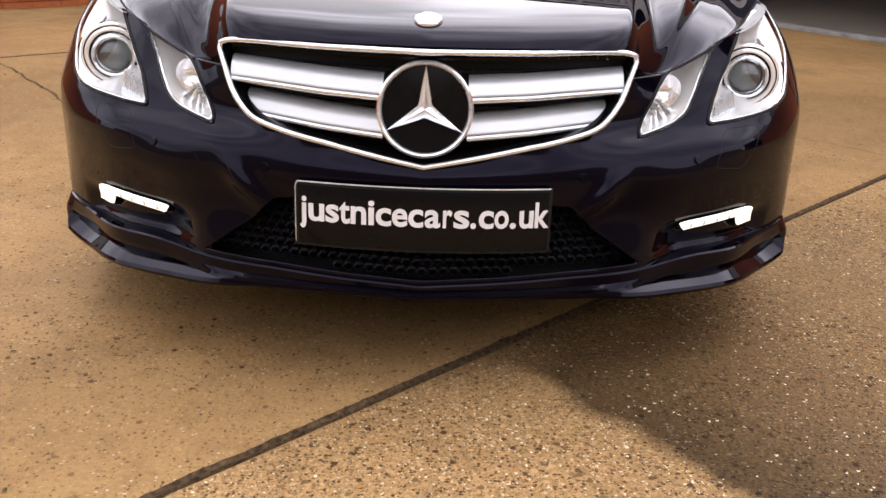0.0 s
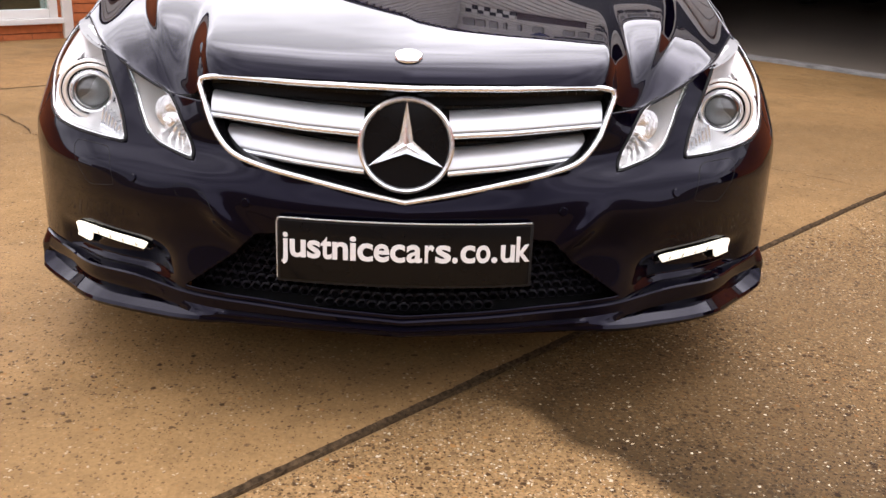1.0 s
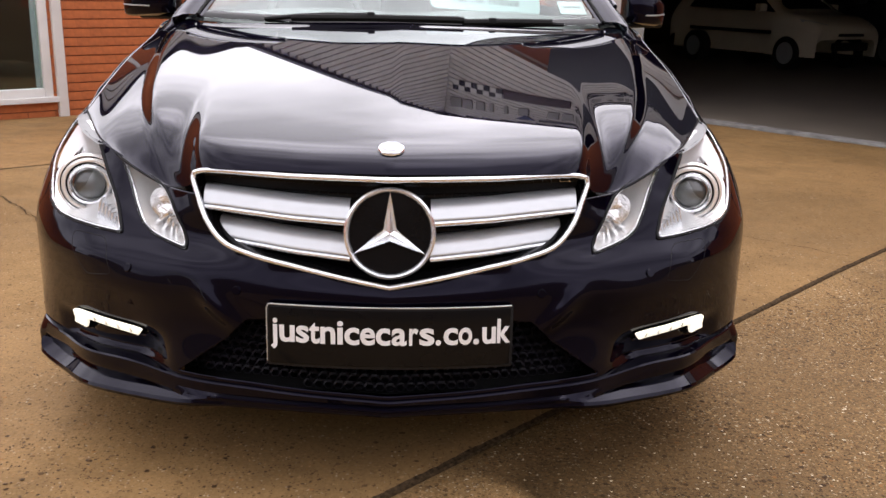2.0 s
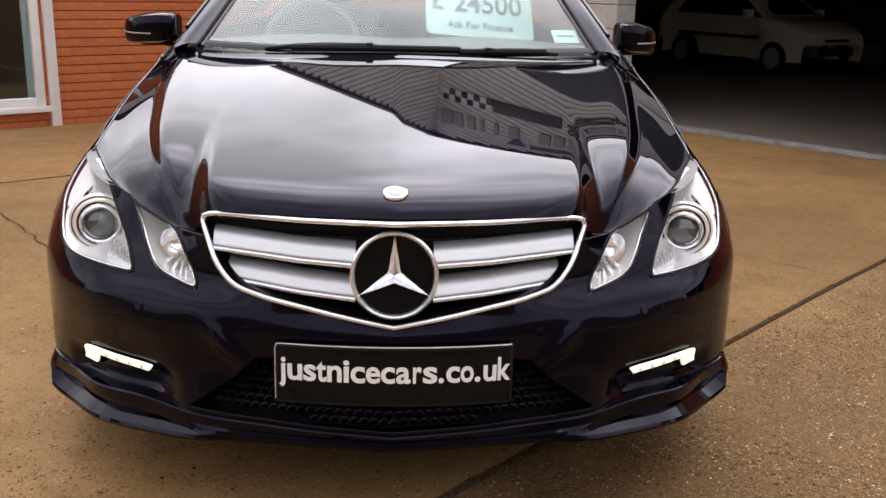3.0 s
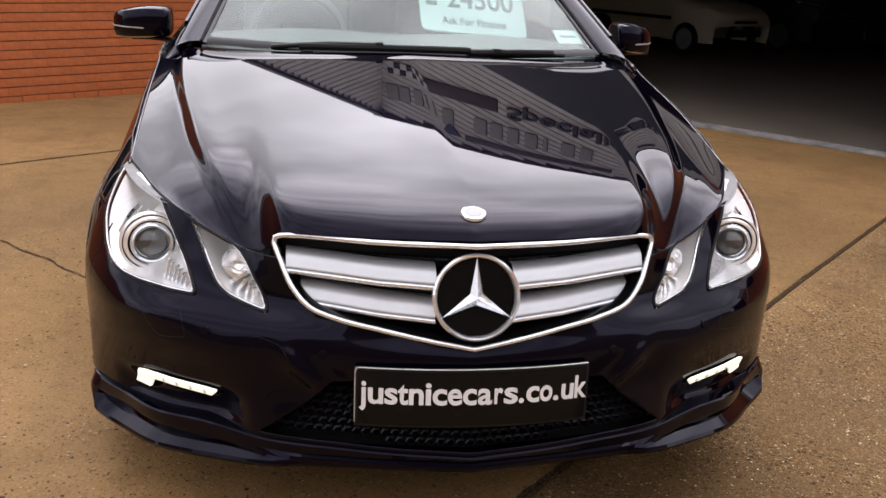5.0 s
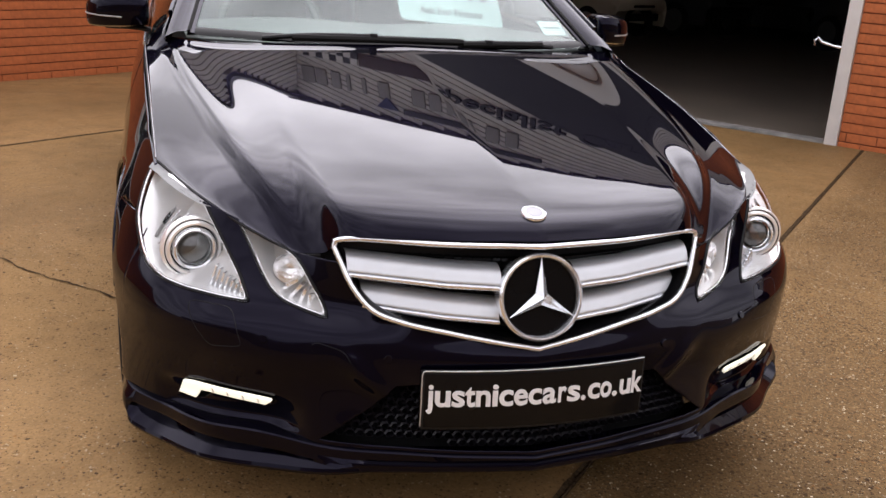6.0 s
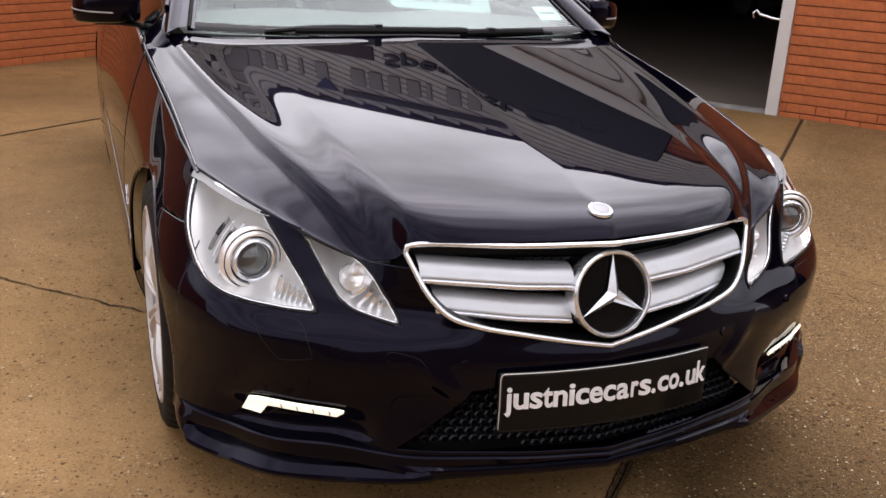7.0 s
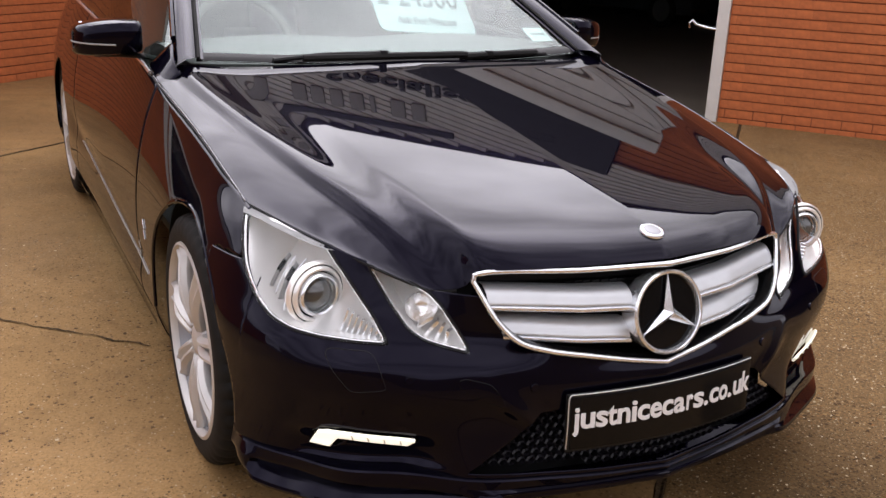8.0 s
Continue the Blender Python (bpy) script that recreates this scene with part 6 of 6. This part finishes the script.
# wheels
def make_wheel(x, y, side):
    tyre_prof = [(0.243, -0.10), (0.252, -0.112), (0.270, -0.116), (0.295, -0.113), (0.312, -0.102), (0.3195, -0.085), (0.322, -0.05), (0.322, -0.03), (0.316, -0.028), (0.316, -0.022), (0.322, -0.020), (0.322, 0.020), (0.316, 0.022), (0.316, 0.028), (0.322, 0.030), (0.3205, 0.085), (0.312, 0.102), (0.295, 0.113), (0.265, 0.116), (0.229, 0.10)]
    wheel = root("wheel", "", "")
    for key in ("label", "category"):
        if key in wheel:
            del wheel[key]
    wheel.parent = car
    wheel.matrix_basis = Matrix.Translation((x * side, y, WHEEL_R)) @ Matrix.Rotation(radians(90 * side), 4, "Z")
    bm = lathe_bm(tyre_prof, 180)
    for v in bm.verts:
        if math.hypot(v.co.x, v.co.z) > 0.311 and abs(v.co.y) > 0.045 and round((math.atan2(v.co.z, v.co.x) + math.pi) / (2 * math.pi) * 180) % 4 == 0:
            v.co.x, v.co.z = v.co.x * 0.978, v.co.z * 0.978
    part("tyre", bm, RUBBER, wheel, "black road tyre with grooves")
    bm = lathe_bm([(0.245, -0.104), (0.250, -0.110), (0.244, -0.113), (0.238, -0.104), (0.231, -0.085), (0.221, -0.06), (0.217, 0.02), (0.238, 0.10)], 64)
    # the barrel takes a darker alloy: shade between the spokes is in its colour
    rim = part("rim", bm, ALLOY_DARK, wheel, "silver alloy rim, coloured darker for the shade behind the spokes")
    part("rim_edge", lathe_bm([(0.233, -0.098), (0.237, -0.110), (0.243, -0.116), (0.251, -0.113), (0.252, -0.106)], 64), ALLOY, rim)
    # seven pairs of spokes
    for k in range(7):
        for e in (-1, 1):
            w = 2 * math.pi * k / 7 + radians(116)
            rows = []
            for f in np.linspace(0, 1, 8):
                r = 0.045 + (0.237 - 0.045) * f
                off = e * (0.009 + 0.013 * f)
                wd = 0.0095 + 0.0035 * f
                y0 = -0.088 - 0.016 * math.sin(math.pi * min(f, 0.9)) + (0.0 if f < 0.9 else -0.004)
                ring = []
                for dx, dy in ((-wd, 0.022), (-wd * 0.8, 0.0), (-wd * 0.12, -0.011), (wd * 0.12, -0.011), (wd * 0.8, 0.0), (wd, 0.022)):
                    u, t = r, off + dx
                    ring.append((u * math.cos(w) - t * math.sin(w), y0 + dy, u * math.sin(w) + t * math.cos(w)))
                rows.append(ring)
            part("spoke", grid_bm(np.array(rows)), ALLOY, rim, solid=0.004, sharp=25.0)
    part("hub_cap", lathe_bm([(0.0, -0.105), (0.02, -0.104), (0.034, -0.100), (0.05, -0.092), (0.062, -0.075), (0.065, -0.05)], 32), ALLOY, wheel)
    for k in range(5):
        w = 2 * math.pi * (k + 0.5) / 5 + math.pi / 2
        bolt = part("wheel_bolt", lathe_bm([(0.0, -0.092), (0.008, -0.091), (0.010, -0.08)], 8), STEEL, wheel)
        bolt.matrix_basis = Matrix.Translation((0.048 * math.cos(w), 0, 0.048 * math.sin(w)))
    part("brake_disc", lathe_bm([(0.06, -0.03), (0.165, -0.03), (0.165, -0.005), (0.06, -0.005), (0.06, -0.03)], 48), STEEL, wheel, "grey steel brake disc")
    part("brake_caliper", box_bm((0.09, -0.06, -0.09), (0.175, 0.02, 0.09), 0.015), BLACK, wheel)
    return wheel


for y in (FRONT_AXLE, REAR_AXLE):
    for side in (1, -1):
        make_wheel(0.750, y, side)

# cabin: dashboard, steering wheel, seats, inner mirror
dash = [[(0, 1.46, 0.915), (0.35, 1.48, 0.915), (0.68, 1.56, 0.915)], [(0, 1.75, 0.945), (0.35, 1.76, 0.955), (0.70, 1.80, 0.935)], [(0, 1.98, 0.925), (0.35, 1.99, 0.935), (0.72, 2.0, 0.91)], [(0, 2.02, 0.70), (0.35, 2.03, 0.70), (0.74, 2.04, 0.68)]]
part("dashboard", grid_bm(both(sheet(dash, 24, 24))), DASH, car, "grey dashboard under the screen")
wheel_c = Vector((-0.36, 2.16, 0.90))
tilt = Matrix.Translation(wheel_c) @ Matrix.Rotation(radians(-24), 4, "X")
sw = part("steering_wheel", tube_bm([(0.185 * math.cos(w), 0, 0.185 * math.sin(w)) for w in np.linspace(0, 2 * math.pi, 48, endpoint=False)], 0.015, n=10, closed=True, up=(0, 1, 0)), DASH, car, "grey leather steering wheel")
sw.matrix_basis = tilt
part("wheel_boss", box_bm((-0.07, -0.03, -0.06), (0.07, 0.02, 0.06), 0.02), BLACK, sw)
part("wheel_spokes", box_bm((-0.18, -0.008, -0.02), (0.18, 0.012, 0.02), 0.006), BLACK, sw)


def make_seat(x):
    seat = part("front_seat", box_bm((x - 0.25, 2.25, 0.40), (x + 0.25, 2.78, 0.58), 0.06, segments=4), LEATHER, car, "grey leather front seat")
    back = box_bm((-0.25, -0.07, 0.0), (0.25, 0.07, 0.56), 0.06, segments=4)
    back.transform(Matrix.Translation((x, 2.80, 0.52)) @ Matrix.Rotation(radians(-20), 4, "X"))
    part("backrest", back, LEATHER, seat)
    head = box_bm((-0.14, -0.05, 0.0), (0.14, 0.05, 0.19), 0.045, segments=4)
    head.transform(Matrix.Translation((x, 3.00, 1.06)) @ Matrix.Rotation(radians(-14), 4, "X"))
    part("headrest", head, LEATHER, seat)


make_seat(-0.37)
make_seat(0.37)
part("inner_mirror", box_bm((-0.12, 2.20, 1.185), (0.12, 2.23, 1.245), 0.012), BLACK, car, "black inner mirror")

# price card standing behind the screen, and a tax disc on the glass
bm = bmesh.new()
ring = [(cx + 0.026 * math.cos(w), cz + 0.022 * math.sin(w)) for cx, cz, w0 in ((0.186, 0.268, 0.0), (-0.186, 0.268, 0.5), (-0.186, 0.022, 1.0), (0.186, 0.022, 1.5)) for w in np.linspace(w0 * math.pi, (w0 + 0.5) * math.pi, 7)]
bm.faces.new([bm.verts.new((x, -0.002, z)) for x, z in ring])
card = part("price_card", bm, CARD, smooth=False, solid=0.004)
card.matrix_basis = Matrix.Translation((0.312, 1.93, 0.958)) @ Matrix.Rotation(radians(8), 4, "Z") @ Matrix.Rotation(radians(-45), 4, "X") @ Matrix.Rotation(radians(5), 4, "Y") @ Matrix.Diagonal((1.0, 1.0, 1.36, 1.0))
tagged(card, "pale green price card with grey print on the dashboard", "price card")
text_mesh("price", "24500", 0.072, 0.27, CARD_INK, pose(0.035, -0.004, 0.092), card, 0.012, 0.0006)
text_mesh("currency_sign", "\u00a3", 0.075, 0.048, CARD_INK, pose(-0.165, -0.004, 0.095), card, 0.018, 0.0006)
text_mesh("note", "Ask For Finance", 0.026, 0.26, CARD_INK, pose(0.0, -0.004, 0.028), card, 0.012, 0.0006)
part("print_line", box_bm((-0.12, -0.0045, 0.182), (0.19, -0.003, 0.196), 0), CARD_INK, card, smooth=False)
part("card_fold", box_bm((-0.10, 0.002, 0.0), (0.10, 0.09, 0.004), 0), CARD, card, smooth=False)
disc = part("tax_disc", box_bm((-0.045, -0.0015, -0.042), (0.045, 0.0015, 0.042), 0.001), CARD, smooth=False)
disc.matrix_basis = Matrix.Translation((0.586, 1.61, 0.984)) @ Matrix.Rotation(radians(6), 4, "Z") @ Matrix.Rotation(radians(-62), 4, "X")
tagged(disc, "small pale paper disc stuck inside the windscreen", "tax disc")
part("print_line", box_bm((-0.03, -0.003, -0.004), (0.03, -0.0016, 0.006), 0), CARD_INK, disc, smooth=False)


# ---- cars inside the workshop ----
def parked_car(label, paint, m, rim_mat):
    """A small hatchback: body, cabin windows, lamps, bumpers and wheels; nose towards -y."""
    thing = root("parked_car", label, "car", m, group="cars in the workshop")
    prof = [(0.10, 0.55), (0.05, 0.72), (0.35, 0.90), (0.95, 1.02), (1.55, 1.40), (2.2, 1.50), (3.0, 1.47), (3.55, 1.25), (3.75, 0.95), (3.78, 0.50)]
    rows = []
    for y, z in prof:
        w = 0.82 if z < 1.03 else 0.82 - (z - 1.03) * 0.42
        w -= 0.16 * max(0, 0.5 - y) + 0.10 * max(0, y - 3.4)
        rows.append([(0, y, z), (w * 0.6, y + 0.02, z - 0.005), (w * 0.93, y + 0.05, z - 0.04), (w, y + 0.06, max(z - 0.12, 0.40)), (w + 0.01, min(max(y, 0.12), 3.7), min(0.62, z)), (w, min(max(y, 0.14), 3.7), 0.24)])
    part("body", grid_bm(both(sheet(rows, 26, 60))), paint, thing)
    for side in (1, -1):
        g = sheet([[(0.825, 1.05, 0.98), (0.83, 2.2, 1.0), (0.80, 3.3, 1.02)], [(0.70, 1.62, 1.33), (0.685, 2.2, 1.42), (0.70, 3.1, 1.35)]], 16, 6)
        part("side_window", sided(grid_bm(g), side), BLACK_GLOSS, thing)
        lamp = sheet([[(0.52, 0.07, 0.70), (0.66, 0.14, 0.70), (0.77, 0.34, 0.72)], [(0.52, 0.15, 0.80), (0.66, 0.26, 0.84), (0.80, 0.52, 0.88)]], 10, 5)
        part("headlamp", sided(grid_bm(lamp), side), LAMP_WHITE, thing, "clear headlamp", solid=0.01)
        part("rubbing_strip", sided(box_bm((0.825, 1.1, 0.60), (0.845, 3.2, 0.66), 0.008), side), BLACK, thing)
        part("door_mirror", sided(box_bm((0.82, 1.25, 0.98), (1.0, 1.38, 1.12), 0.03), side), paint, thing)
        for y in (0.72, 3.05):
            tyre = part("wheel", lathe_bm([(0.05, -0.09), (0.18, -0.085), (0.20, -0.10), (0.27, -0.10), (0.29, -0.08), (0.29, 0.09), (0.2, 0.1)], 32), RUBBER, thing)
            tyre.matrix_basis = Matrix.Translation((0.76 * side, y, 0.29)) @ Matrix.Rotation(radians(90 * side), 4, "Z")
            rim = part("rim", lathe_bm([(0.0, -0.098), (0.07, -0.10), (0.17, -0.09), (0.19, -0.10)], 24), rim_mat, tyre)
    scr = sheet([[(0, 0.97, 1.035), (0.4, 1.0, 1.03), (0.70, 1.08, 1.0)], [(0, 1.53, 1.405), (0.35, 1.56, 1.395), (0.60, 1.62, 1.36)]], 14, 6)
    part("windscreen", grid_bm(both(scr) + [0, -0.02, 0.01]), BLACK_GLOSS, thing)
    part("lower_grille", box_bm((-0.42, 0.03, 0.36), (0.42, 0.12, 0.50), 0.03), BLACK, thing)
    part("upper_grille", box_bm((-0.30, 0.045, 0.60), (0.30, 0.10, 0.65), 0.015), BLACK, thing)
    return thing


parked_car("white small hatchback parked in the dim workshop", PAINT_WHITE, Matrix.Translation((6.55, 12.4, -0.07)) @ Matrix.Rotation(radians(26), 4, "Z") @ Matrix.Scale(0.86, 4), ALLOY_DARK)
parked_car("dark grey car parked in the dim workshop", PAINT_DARK, Matrix.Translation((8.7, 13.2, -0.07)) @ Matrix.Rotation(radians(26), 4, "Z"), LEATHER)
parked_car("dark grey car parked in the dim workshop", PAINT_DARK, Matrix.Translation((10.5, 11.3, -0.07)) @ Matrix.Rotation(radians(10), 4, "Z"), LEATHER)

# cracks across the slabs
def slab_line(*sr):
    return [tuple(place(a, b)[:2]) for a, b in sr]


crack("crack", slab_line((-3.54, 5.0), (-3.52, 5.98), (-3.48, 6.26), (-3.45, 6.44)), 0.004, "hairline crack")
crack("crack", slab_line((-3.74, 6.53), (-3.86, 6.75), (-3.95, 7.1), (-3.9, 7.6)), 0.003, "hairline crack")
crack("crack", slab_line((-5.88, 2.45), (-5.90, 3.66), (-5.93, 4.09), (-5.91, 4.45), (-5.87, 4.77), (-5.83, 5.09)), 0.007, "jagged crack")
crack("crack", slab_line((-4.6, 2.0), (-4.2, 2.2), (-3.85, 2.36)), 0.003, "hairline crack")

# loose grit and leaf crumbs lying on the slabs
rng = random.Random(11)
bm = bmesh.new()
for k in range(260):
    x, y = (rng.gauss(-0.95, 0.22), rng.gauss(0.05, 0.28)) if k < 150 else (rng.uniform(-2.6, -0.9), rng.uniform(-0.4, 3.2))
    if abs(x) < 0.72 and y > 0.2:
        continue
    size = rng.uniform(0.0016, 0.0042) if k % 9 else rng.uniform(0.003, 0.0055)
    own = bmesh.ops.create_icosphere(bm, subdivisions=1, radius=size)["verts"]
    turn = rng.uniform(0, math.pi)
    for v in own:
        a, b = v.co.x * rng.uniform(1.0, 1.9), v.co.y * rng.uniform(0.7, 1.1)
        v.co = Vector((x + a * math.cos(turn) - b * math.sin(turn), y + a * math.sin(turn) + b * math.cos(turn), fall(x, y) + 0.001 + size * 0.35 + v.co.z * 0.6))
tagged(part("loose_grit", bm, GRIT, smooth=False), "scattered brown grit and crumbs on the concrete", "grit", kind="stuff")

# plain far wall behind the viewpoint, unseen, added to darken the bumper's reflections
far = part("unseen_dark_wall", box_bm((-40, -11.2, -0.2), (40, -11.0, 4.4), 0.01), INNER_WALL, smooth=False)
tagged(far, "plain dark unseen wall across the forecourt, added to darken reflections", "wall", kind="structure")
